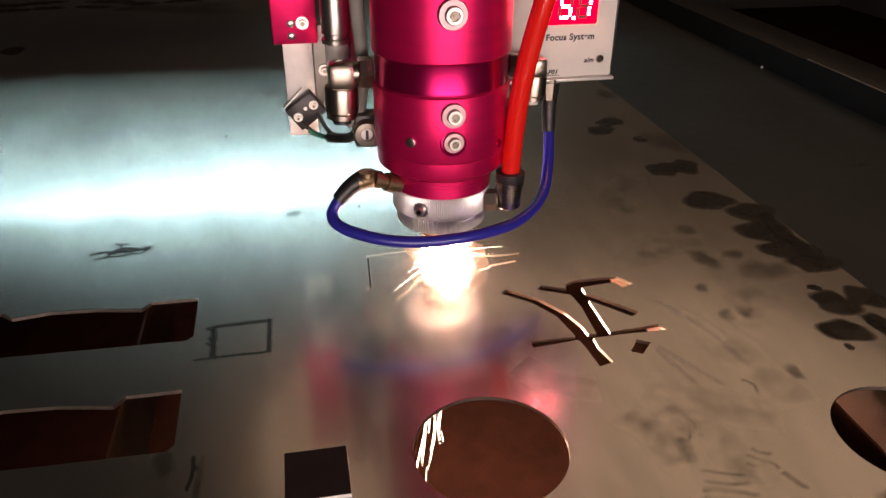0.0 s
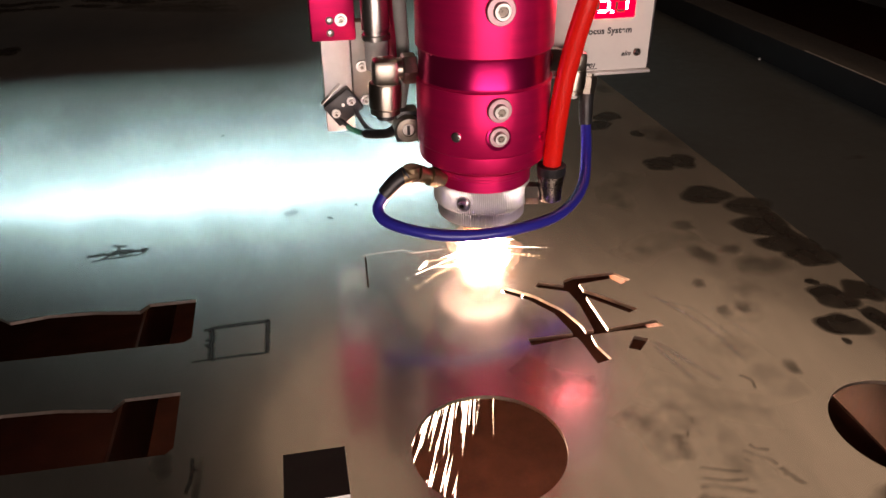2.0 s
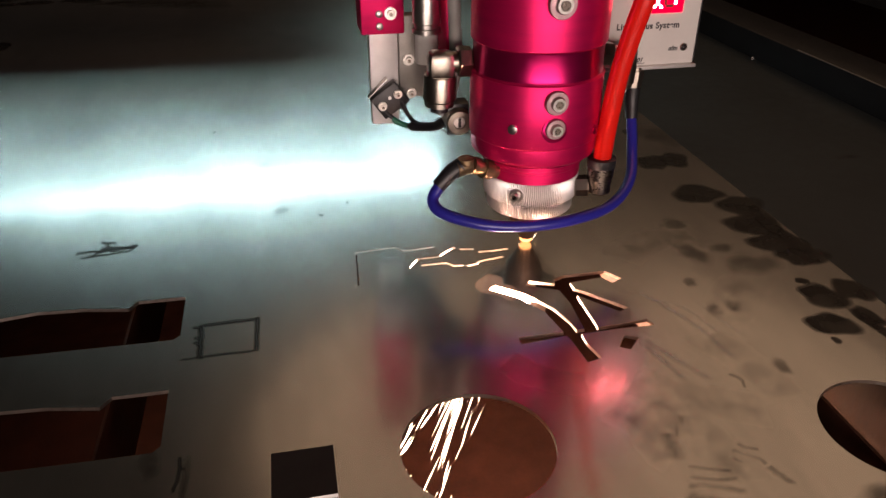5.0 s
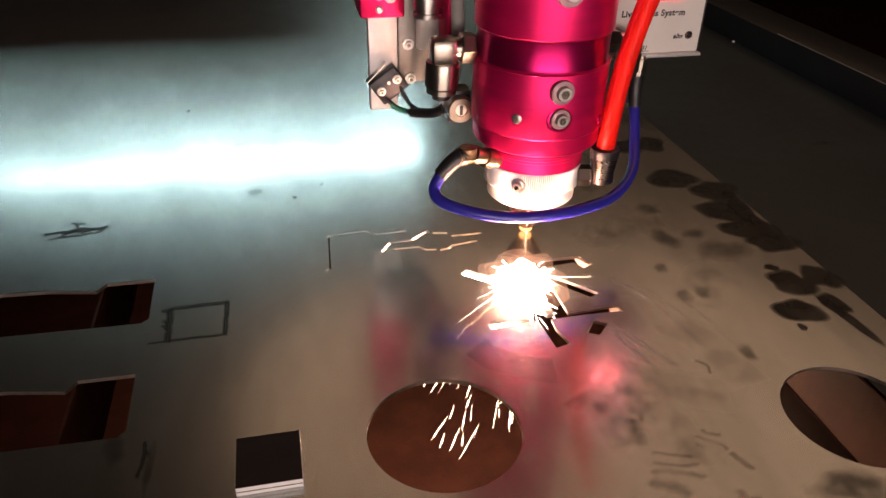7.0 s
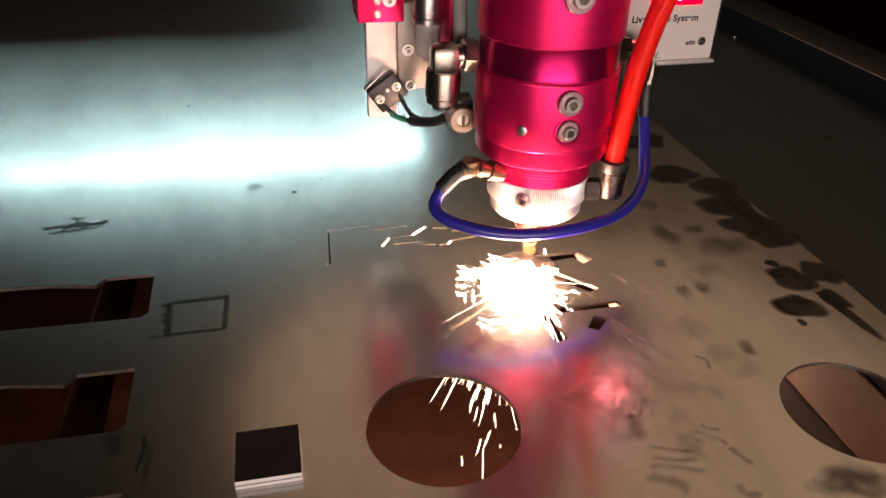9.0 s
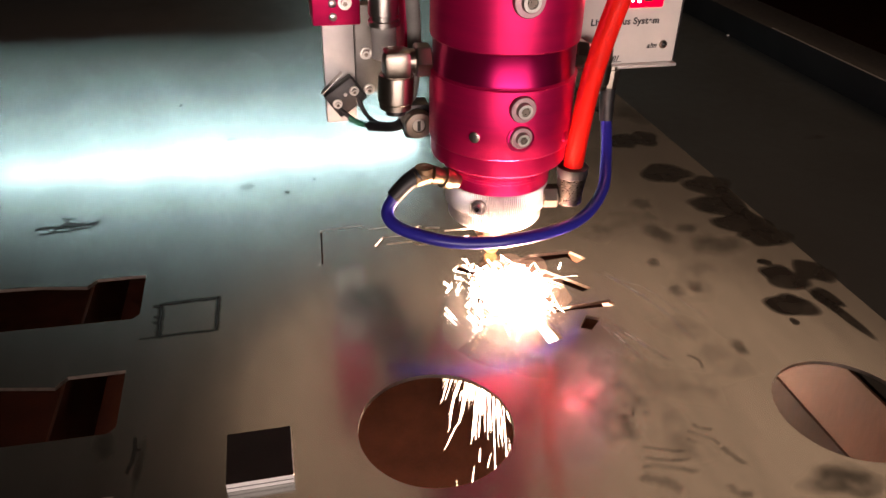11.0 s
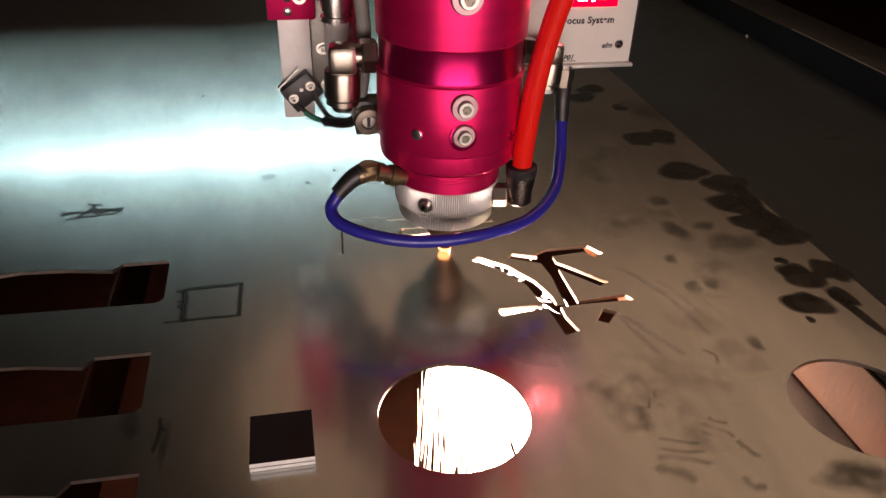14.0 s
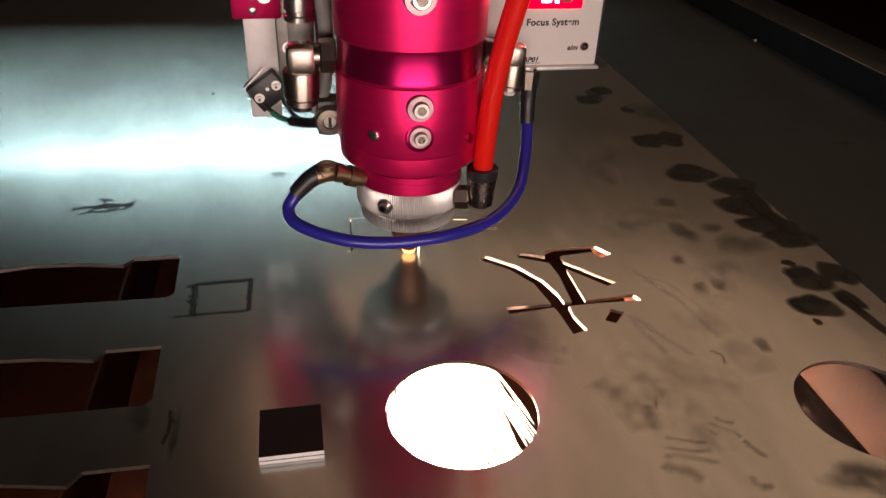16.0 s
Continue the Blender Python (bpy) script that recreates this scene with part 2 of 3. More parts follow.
def mm(points):
    return [(x / 1000, y / 1000) for x, y in points]


def cut_plate(name, loops, z0, z1):
    """A flat plate whose first loop is its rim and whose others are holes cut through it."""
    cu = bpy.data.curves.new(name, "CURVE")
    cu.dimensions, cu.fill_mode, cu.extrude = "2D", "BOTH", (z1 - z0) / 2
    for loop in loops:
        s = cu.splines.new("POLY")
        s.points.add(len(loop) - 1)
        for q, (x, y) in zip(s.points, loop):
            q.co = (x, y, 0, 1)
        s.use_cyclic_u = True
    ob = bpy.data.objects.new(name, cu)
    scene.collection.objects.link(ob)
    bpy.context.view_layer.update()
    me = bpy.data.meshes.new_from_object(ob.evaluated_get(bpy.context.evaluated_depsgraph_get()))
    bpy.data.objects.remove(ob)
    me.transform(Matrix.Translation((0, 0, (z0 + z1) / 2)))
    bm = bmesh.new()
    bm.from_mesh(me)
    bmesh.ops.remove_doubles(bm, verts=bm.verts, dist=1e-6)
    bm.to_mesh(me)
    bm.free()
    me.name = name
    return me


def strip_loop(points, width):
    """The outline of a bent strip along the points."""
    p = [Vector(q) for q in points]
    left, right = [], []
    for i, q in enumerate(p):
        d = (p[min(i + 1, len(p) - 1)] - p[max(i - 1, 0)]).normalized()
        s = Vector((-d.y, d.x)) * width / 2
        left.append(tuple(q + s))
        right.append(tuple(q - s))
    return left + right[::-1]


def blob(cx, cy, rx, ry, turn=0.0, rough=0.12, seed=0, n=36):
    rnd = random.Random(seed)
    ph = [rnd.uniform(0, 6.28) for _ in range(5)]
    out = []
    for i in range(n):
        a = 2 * math.pi * i / n
        k = 1 + rough * sum(math.sin((j + 2) * a + ph[j]) / (j + 1.5) for j in range(5))
        x, y = rx * k * math.cos(a), ry * k * math.sin(a)
        c, s = math.cos(turn), math.sin(turn)
        out.append((cx + c * x - s * y, cy + s * x + c * y))
    return out


def covered(bm, inner, outer):
    """Faces between loops of points, with how thickly the film covers each loop."""
    lay = bm.verts.layers.float.new("cover")
    rings = []
    for loop, z, cover in (inner, outer):
        ring_ = [bm.verts.new((x, y, z)) for x, y in loop]
        for v in ring_:
            v[lay] = cover
        rings.append(ring_)
    return rings


def patch(loop, z, solid):
    """A flat film that thins out towards its rim; solid: the share of its size that is full."""
    cx, cy = sum(q[0] for q in loop) / len(loop), sum(q[1] for q in loop) / len(loop)
    bm = bmesh.new()
    inner, outer = covered(bm, ([(cx + (x - cx) * solid, cy + (y - cy) * solid) for x, y in loop], z + 0.00003, 1.0), (loop, z, 0.0))
    bm.faces.new(inner)
    for i in range(len(loop)):
        j = (i + 1) % len(loop)
        bm.faces.new((outer[i], outer[j], inner[j], inner[i]))
    return bm


def film_strip(points, width, z):
    """A flat strip along the points that thins out at both sides."""
    loop = strip_loop(points, width)
    n = len(points)
    bm = bmesh.new()
    mid, rim = covered(bm, (list(points), z + 0.00003, 1.0), (loop, z, 0.0))
    lay = bm.verts.layers.float["cover"]
    mid[0][lay] = mid[-1][lay] = 0.0
    for i in range(n - 1):
        bm.faces.new((mid[i], mid[i + 1], rim[i + 1], rim[i]))
        bm.faces.new((mid[i + 1], mid[i], rim[2 * n - 1 - i], rim[2 * n - 2 - i]))
    return bm


# ---- the bed ----
THICK = 0.0014
R_HOLE = 0.0242
ring = [(R_HOLE * math.cos(2 * math.pi * i / 96), R_HOLE * math.sin(2 * math.pi * i / 96)) for i in range(96)]
SYMBOL = mm([(25.6, 86.1), (28.8, 89.1), (39.5, 80.0), (47.4, 68.0), (50.7, 57.4), (51.3, 52.0), (54.4, 52.1), (55.2, 69.8), (54.0, 79.9),
             (52.6, 80.6), (41.4, 86.3), (44.1, 89.4), (53.9, 85.2), (54.5, 88.4), (59.8, 90.7), (78.2, 90.6), (82.9, 83.6), (77.7, 80.9),
             (75.0, 86.0), (60.5, 84.6), (60.6, 80.2), (66.5, 74.1), (76.9, 62.4), (72.4, 60.4), (59.9, 74.6), (60.0, 51.9), (80.4, 53.4), (81.9, 49.2),
             (63.6, 49.6), (52.3, 49.3), (52.1, 43.4), (54.3, 34.0), (48.3, 32.4), (47.2, 45.0), (46.3, 49.2), (28.3, 47.5), (28.1, 51.9),
             (45.9, 51.8), (43.2, 65.9), (36.2, 77.2), (28.5, 83.8)])
DIAMOND = mm([(67.8, 45.5), (72.5, 42.8), (66.5, 36.5), (62.7, 38.9)])
LONG = [(-184.6, 108.6), (-172.1, 107.9), (-166.7, 103.2), (-152.9, 105.4), (-135.7, 104.3), (-118.0, 100.9), (-114.8, 105.6), (-96.5, 105.4),
        (-96.0, 78.4), (-98.4, 75.9), (-116.4, 76.1), (-163.4, 77.2), (-184.6, 77.6)]
CUTS = [ring, SYMBOL, DIAMOND, mm(LONG), mm([(x - 0.4, y - 58.9) for x, y in LONG]), mm([(x + 3.0, y - 113.6) for x, y in LONG])]
CUTS.append([(0.1327 + 0.0232 * math.cos(a), -0.0185 + 0.0232 * math.sin(a)) for a in [2 * math.pi * i / 72 for i in range(72)]])
for pts, w in (([(-3.1, 109.7), (1.8, 117.1)], 1.6), ([(2.6, 116.4), (7.0, 116.5), (10.9, 116.6)], 0.8), ([(11.5, 116.8), (14.7, 119.9), (19.4, 123.7)], 2.0),
               ([(1.8, 110.7), (13.0, 110.7), (15.4, 107.6), (19.8, 107.2)], 1.2), ([(21.2, 121.3), (27.5, 120.2)], 1.4), ([(29.0, 117.3), (36.7, 117.0), (42.7, 117.5)], 1.5),
               ([(21.4, 106.3), (25.4, 107.0), (27.4, 109.1), (39.1, 111.0)], 1.4)):
    CUTS.append(strip_loop(mm(pts), w / 1000))
CUTS.append(strip_loop(mm([(-28.4, 99.4), (-26.6, 100.2), (-25.0, 127.6), (-7.4, 128.8), (-4.4, 124.8), (4.0, 125.2), (10.0, 125.6)]), 0.0007))
RIM = [(-0.95, -0.45), (0.1786, -0.45), (0.1786, 1.5), (-0.95, 1.5)]

sheet = tagged(new("steel_sheet", cut_plate("steel_sheet", [RIM, *CUTS], -THICK, 0.0)), "large dull steel sheet with shapes cut out, on a slatted bed", "metal sheet")
sheet.data.materials.clear()
sheet.data.materials.append(SHEET)
sheet.data.materials.append(EDGE)
for poly in sheet.data.polygons:
    poly.use_smooth = False
    poly.material_index = 1 if abs(poly.normal.z) < 0.5 else 0

# x, lower edge and worn upper edge of each slat
# second and third are unseen, added to keep spark light off their neighbours
SLATS = ((-0.1165, -0.036, 0.0), (-0.0575, -0.118, 0.0), (0.1000, -0.034, 0.0), (0.1205, -0.026, 0.0), (0.148, -0.055, 0.0))
slats = thing("slat_bed", Matrix(), "rusty brown steel slats standing on edge under the sheet, two of them unseen light blockers", "slat bed")
for x, low, top in SLATS:
    part("slat", slab(x - 0.0005, x + 0.0005, -0.4, 1.2, low, top - THICK - 0.0004), RUST, slats)
floor = tagged(part("floor", slab(-1.25, 1.45, -0.9, 1.75, -0.27, -0.25), PIT), "sooty brown floor of the machine bed", "floor", kind="structure")

panel = tagged(part("side_panel", slab(0.170, 0.37, -0.6, 1.7, -0.03, -0.02), PANEL), "dark painted side panel of the machine bed", "panel", kind="structure")
rail = tagged(part("side_rail", slab(0.37, 0.415, -0.6, 1.7, -0.03, 0.002, 0.001), RAIL), "dark grey rail along the bed", "rail", kind="structure")
part("edge_strip", slab(0.3702, 0.3716, -0.6, 0.39, 0.0021, 0.0026, 0.0002), ALU, rail, "bright metal edge strip")
part("screw", turned([(0.0014, -0.0200), (0.0014, -0.0190), (0.0008, -0.0184), (0.0001, -0.0182)], 12, pose(0.368, 0.446, 0)), ALU, panel)
# unseen plate, added to keep steep lamp light off the far sheet
tagged(part("light_block_shelf", slab(-0.95, 0.05, 0.655, 0.74, 0.184, 0.189, 0.001), RAIL), "dark unseen plate added under the work light to shade the far sheet", "gantry", kind="structure")
for nm, b in (("wall_east", (1.45, 1.5, -0.9, 1.9, -0.3, 1.3)), ("wall_west", (-1.3, -1.25, -0.9, 1.9, -0.3, 1.3)), ("wall_north", (-1.3, 1.5, 1.75, 1.8, -0.3, 1.3)),
              ("wall_south", (-1.3, 1.5, -0.95, -0.9, -0.3, 1.3)), ("ceiling", (-1.3, 1.5, -0.95, 1.8, 1.3, 1.35))):
    tagged(part(nm, slab(*b), WALL), "black wall closing the machine", "wall", kind="structure")

# ---- cutting head ----
head = thing("cutting_head", pose(HEAD_ROWS[0][1] - 0.002, HEAD_ROWS[0][2] - 0.006, 0), "magenta anodised laser cutting head with hoses over the steel sheet", "cutting head")
part("barrel", turned([(0.0262, 0.0945), (0.0269, 0.0952), (0.0269, 0.175), (0.0262, 0.176)], 96), ANOD, head)
part("waist", turned([(0.0262, 0.0833), (0.0259, 0.0842), (0.0259, 0.0940), (0.0262, 0.0950)], 96), ANOD_DARK, head)
part("sleeve", turned([(0.0215, 0.0488), (0.0246, 0.0492), (0.0257, 0.0501), (0.0260, 0.0514), (0.0260, 0.0566), (0.0266, 0.0571), (0.0268, 0.0576), (0.0268, 0.0825), (0.0264, 0.0833)], 96), ANOD, head)
part("lower_collar", turned([(0.0196, 0.0392), (0.0204, 0.0396), (0.0204, 0.0440), (0.0209, 0.0444), (0.0209, 0.0455), (0.0215, 0.0459), (0.0215, 0.0510)], 72), ANOD, head)
part("lock_ring", turned([(0.0180, 0.0290), (0.0198, 0.0293), (0.0203, 0.0297), (0.0203, 0.0383), (0.0196, 0.0392)], 300, None, (0.0296, 0.0384, 0.00042)), ALU, head, "knurled aluminium lock ring")
part("sensor_ring", turned([(0.0160, 0.0225), (0.0181, 0.0228), (0.0186, 0.0233), (0.0186, 0.0285), (0.0182, 0.0292)], 220, None, (0.0232, 0.0286, 0.00042)), ALU, head)
part("nozzle", turned([(0.0016, 0.0026), (0.0030, 0.0029), (0.0072, 0.0105), (0.0084, 0.0132), (0.0084, 0.0225)], 40, pose(0.001, 0.004, 0)), COPPER, head)
part("glowing_tip", turned([(0.0010, 0.0009), (0.0023, 0.0011), (0.0028, 0.0019), (0.0025, 0.0030)], 20, pose(0.001, 0.004, 0)), TIP, head)

FRONT = pose(0, 0, 0, 90)  # turns a lathe's z towards -y


def cap_screw(parent, x, y, z, turn, r, name="cap_screw"):
    """A socket head screw with its washer, facing outward; turn: degrees about z from -y."""
    m = pose(x, y, z, 0, 0, turn) @ pose(0, 0, 0, 90)
    washer = part(name, turned([(r, -0.001), (r, 0.0004), (r * 0.94, 0.0008)], 32, m), WASHER if r > 0.0035 else STEEL, parent)
    part("screw_head", turned([(r * 0.60, 0.0006), (r * 0.60, 0.0022), (r * 0.54, 0.0027), (r * 0.36, 0.0027), (r * 0.35, 0.0012)], 28, m), STEEL, washer)
    part("socket", turned([(r * 0.33, 0.0026), (r * 0.33, 0.00285)], 6, m), DARKNICKEL, washer, "dark hexagonal socket")
    return washer


cap_screw(head, -0.0013, -0.0278, 0.1125, 3, 0.0054)
cap_screw(head, -0.0006, -0.0275, 0.0765, 3, 0.0047)
cap_screw(head, -0.0005, -0.0275, 0.0662, 3, 0.0040)
part("slot_rim", turned([(0.0049, -0.0008), (0.0049, 0.0003), (0.0045, 0.0005)], 32, pose(-0.0005, -0.0268, 0.0654, 90)), ANOD_DARK, head)
for x, y, z, a, m in ((-0.0158, -0.0221, 0.0652, -35, STEEL), (0.0195, -0.0190, 0.0615, 46, ANOD_DARK)):
    part("set_screw", turned([(0.0019, -0.0006), (0.0019, 0.0003), (0.0015, 0.0005)], 20, pose(x, y, z, 0, 0, a) @ FRONT), m, head)
cap_screw(head, -0.0112, -0.0165, 0.0342, -34, 0.0031, "ring_screw")
part("seam", turned([(0.0268, 0.0822), (0.0271, 0.0825), (0.0268, 0.0829)], 96), ANOD, head)
part("collar_seam", turned([(0.0213, 0.0470), (0.0218, 0.0474), (0.0213, 0.0478)], 72), ANOD_DARK, head)

# air fittings at both sides
for side, pts in ((-1, ((-0.0262, 0.005, 0.085), (-0.0315, 0.005, 0.0851), (-0.0385, 0.005, 0.0853), (-0.0392, 0.005, 0.0655))),
                  (1, ((0.0265, 0.002, 0.0865), (0.0325, 0.003, 0.0855), (0.0400, 0.005, 0.0848), (0.0390, 0.005, 0.0690)))):
    a, b, c, d = [Vector(q) for q in pts]
    k = 1.0 if side < 0 else 0.8
    bm = block(0.0104 * k, 0.0098 * k, 0.0112 * k, Matrix.Translation(c + Vector((0, 0, -0.0012))), 0.0024 * k)
    add(bm, rod(b, b.lerp(c, 0.7), 0.0042 * k))
    add(bm, turned([(0.0063 * k, 0), (0.0066 * k, 0.0008), (0.0066 * k, 0.0098 * k), (0.0060 * k, 0.0106 * k), (0.0060 * k, 0.0125 * k), (0.0040 * k, 0.0133 * k)], 28, along(c.lerp(d, 0.26), d)))
    elbow = part("air_elbow", bm, NICKEL, head, "nickel-plated push-in elbow fitting")
    part("hex_nut", turned([(0.0056 * k, 0), (0.0062 * k, 0.0005), (0.0062 * k, 0.0052), (0.0056 * k, 0.0058)], 6, along(a, b)), NICKEL, elbow)
    part("collet", rod(c.lerp(d, 0.84), c.lerp(d, 1.02), 0.0036 * k), BLACK if side < 0 else WHITEP, elbow)

# signal cable
part("cable_connector", turned([(0.0030, 0), (0.0030, 0.003), (0.0040, 0.0032), (0.0040, 0.0068), (0.0030, 0.0070), (0.0030, 0.0095), (0.0036, 0.0097), (0.0036, 0.0125)], 12,
                               along((-0.0185, -0.0105, 0.0430), (-0.0315, -0.0140, 0.0490))), BRASS, head, "gold-plated coaxial connector")
part("connector_elbow", add(turned([(0.0034, 0), (0.0036, 0.0006), (0.0036, 0.0062), (0.0030, 0.0068)], 16, along((-0.0300, -0.0136, 0.0484), (-0.0368, -0.0150, 0.0475))),
                            rod((-0.0320, -0.0140, 0.0460), (-0.0320, -0.0140, 0.0515), 0.0034)), BRASS, head)
part("cable_boot", tube([(-0.0340, -0.0144, 0.0485), (-0.0385, -0.0152, 0.0462), (-0.0438, -0.0162, 0.0412)], (0.0036, 0.0030), 16), BLACK, head, "dark heat-shrink boot")
part("blue_cable", tube([(-0.0425, -0.016, 0.0425), (-0.0466, -0.019, 0.0366), (-0.0429, -0.025, 0.0331), (-0.0282, -0.033, 0.0309), (-0.0113, -0.036, 0.0301), (0.0094, -0.033, 0.0298),
                         (0.0280, -0.024, 0.0298), (0.0416, -0.010, 0.0335), (0.0484, 0.005, 0.0410), (0.0509, 0.014, 0.0505), (0.0512, 0.017, 0.0570)], 0.0023, 18, 10), BLUE, head, "glossy dark blue signal cable")
part("cable_boot", tube([(0.0510, 0.0150, 0.0520), (0.0513, 0.0175, 0.0600), (0.0514, 0.018, 0.0670)], (0.0028, 0.0033), 16), BLACK, head, "black heat-shrink boot")
part("box_connector", turned([(0.0036, 0), (0.0036, 0.003), (0.0041, 0.0032), (0.0041, 0.0075), (0.0036, 0.0077), (0.0036, 0.0090)], 8, pose(0.0514, 0.018, 0.0660)), NICKEL, head)

# red gas hose
part("gas_hose", tube([(0.0375, -0.0270, 0.1420), (0.0324, -0.0235, 0.1153), (0.0295, -0.0205, 0.0991), (0.0272, -0.018, 0.0818), (0.0261, -0.016, 0.0631), (0.0259, -0.014, 0.0455), (0.0259, -0.014, 0.0400)], 0.0038, 24, 10), RED, head, "bright red plastic gas hose")
fit_bm = turned([(0.0044, 0.0315), (0.0049, 0.0322), (0.0049, 0.0385), (0.0053, 0.0388), (0.0053, 0.0412), (0.0056, 0.0415), (0.0056, 0.0446), (0.0050, 0.0452)], 32, pose(0.0259, -0.014, 0.0))
hose_fitting = part("hose_fitting", fit_bm, DARKNICKEL, head, "dark nickel hose fitting")
part("release_ring", turned([(0.0057, 0.0432), (0.0059, 0.0436), (0.0059, 0.0470), (0.0048, 0.0474)], 32, pose(0.0259, -0.014, 0.0)), BLACK, hose_fitting)
part("hex_nut", turned([(0.0040, 0), (0.0046, 0.0006), (0.0046, 0.0052), (0.0040, 0.0058)], 6, along((0.0160, -0.0112, 0.0338), (0.0225, -0.0130, 0.0342))), NICKEL, hose_fitting)

# focus control box
box = part("control_box", slab(0.0200, 0.0778, 0.0172, 0.052, 0.0752, 0.160, 0.0006), BOXW, head, "white powder-coated control box with a red digital display")
part("bottom_flange", slab(0.0190, 0.0786, 0.0150, 0.052, 0.0738, 0.0752, 0.0003), ALU, box)
part("side_cover", slab(0.0779, 0.0790, 0.0180, 0.052, 0.0760, 0.160, 0.0003), BLACK, box)
part("display_lens", slab(0.0468, 0.0690, 0.0160, 0.0173, 0.0975, 0.1128, 0.0006), LENSGLOW, box, "glowing red display window")


def digit(parent, x, z, h, on, y):
    w, k = h * 0.52, h * 0.13
    lay = {"a": (0, h / 2, w, k), "d": (0, -h / 2, w, k), "g": (0, 0, w, k), "f": (-w / 2, h / 4, k, h / 2), "b": (w / 2, h / 4, k, h / 2), "e": (-w / 2, -h / 4, k, h / 2), "c": (w / 2, -h / 4, k, h / 2)}
    for s, (dx, dz, sx, sz) in lay.items():
        dy = -0.0001 if s in on else 0.0
        sx, sz = (sx - k * 0.9, sz) if sx > sz else (sx, sz - k * 0.9)
        part("segment", block(sx, 0.0003, sz, pose(x + dx + dz * 0.12, y + dy, z + dz)), SEG_ON if s in on else SEG_OFF, parent)


digit(box, 0.0548, 0.1050, 0.0088, "acdfg", 0.0159)
digit(box, 0.0628, 0.1050, 0.0088, "abc", 0.0159)
part("decimal_point", block(0.0012, 0.0003, 0.0012, pose(0.0585, 0.0158, 0.1003)), SEG_ON, box)


def words(text, size, x, z, y, parent, shear=0.0, material=None):
    cu = bpy.data.curves.new("lettering", "FONT")
    cu.body, cu.size, cu.shear, cu.extrude, cu.space_character = text, size, shear, 0.00004, 1.08
    cu.offset = size * 0.035
    ob = new("lettering", cu)
    bpy.context.view_layer.update()
    me = bpy.data.meshes.new_from_object(ob.evaluated_get(bpy.context.evaluated_depsgraph_get()))
    bpy.data.objects.remove(ob)
    me.materials.clear()
    me.materials.append(material or INK)
    me.transform(pose(x, y, z, 90))
    out = new("lettering", me)
    out.parent = parent
    return out


words("Live Focus System", 0.0036, 0.0400, 0.0911, 0.01715, box)
words("alm", 0.0028, 0.0652, 0.0813, 0.01715, box, 0.3)
words("AP01", 0.0027, 0.0475, 0.0768, 0.01715, box, 0.3)
part("underline", slab(0.0472, 0.0548, 0.0170, 0.0172, 0.0762, 0.0764), INK, box)
alm = part("alarm_lamp", turned([(0.0017, -0.001), (0.0017, 0.0004), (0.0012, 0.0008), (0.0011, 0.0002)], 20, pose(0.0723, 0.0172, 0.0825, 90)), NICKEL, box, "small unlit alarm lamp")
part("lens", turned([(0.0011, 0.0002), (0.0008, 0.0006), (0.0003, 0.0008)], 14, pose(0.0723, 0.0172, 0.0825, 90)), BLACK, alm)

# slide bracket, limit switch and air cylinder
bracket = part("bracket", slab(-0.0645, -0.0450, 0.0552, 0.075, 0.0848, 0.150, 0.0008), ANOD, head)
cap_screw(bracket, -0.0512, 0.0552, 0.0940, 0, 0.0029)
for z in (0.0938, 0.0884):
    part("set_screw", turned([(0.0017, -0.0005), (0.0017, 0.0002), (0.0010, 0.0006)], 16, pose(-0.0562, 0.0552, z, 90)), STEEL, bracket)
part("bracket_web", slab(-0.0310, -0.0268, 0.030, 0.075, 0.0700, 0.150, 0.0006), ANOD, head)
slide = part("slide_plate", slab(-0.0607, -0.0476, 0.0602, 0.066, 0.0408, 0.0850, 0.0004), PLATE, head, "milled aluminium slide plate")
carriage = part("slide_carriage", slab(-0.0474, -0.0330, 0.0585, 0.066, 0.0540, 0.0920, 0.0006), GREYSTEEL, head, "dull grey slide carriage")
cap_screw(carriage, -0.0430, 0.0584, 0.0720, 0, 0.0027)
cap_screw(carriage, -0.0420, 0.0584, 0.0560, 0, 0.0025)
m = pose(-0.0528, 0.0560, 0.0545, 0, -36, 0)
switch = part("limit_switch", block(0.0145, 0.0060, 0.0120, m, 0.0006), BLACK, head, "small black limit switch with a metal lever")
for x, z in ((-0.0565, 0.0522), (-0.0492, 0.0576)):
    cap_screw(switch, x, 0.0530, z, 0, 0.0021)
part("rivet", turned([(0.0008, 0), (0.0008, 0.0004)], 12, pose(-0.0530, 0.0530, 0.0560, 90)), STEEL, switch)
part("lever", block(0.0125, 0.0040, 0.0004, m @ pose(-0.0010, 0, 0.0080, 0, -8, 0)), STEEL, switch)
for pts, mm_, r in (([(-0.0560, 0.054, 0.0500), (-0.0520, 0.052, 0.0465), (-0.0470, 0.050, 0.0435), (-0.0415, 0.045, 0.0440)], BLACK, 0.0010),
                    ([(-0.0480, 0.054, 0.0545), (-0.0455, 0.052, 0.0490), (-0.0430, 0.050, 0.0455), (-0.0390, 0.043, 0.0450)], BLACK, 0.0010),
                    ([(-0.0522, 0.0515, 0.0462), (-0.0490, 0.0505, 0.0443), (-0.0455, 0.0490, 0.0432)], GREEN, 0.0013)):
    part("switch_wire", tube(pts, r, 10, 6), mm_, head)
part("wire_sleeve", tube([(-0.0440, 0.047, 0.0435), (-0.0395, 0.043, 0.0445), (-0.0350, 0.036, 0.0470), (-0.0320, 0.028, 0.0520)], 0.0022, 12, 6), BLACK, head)
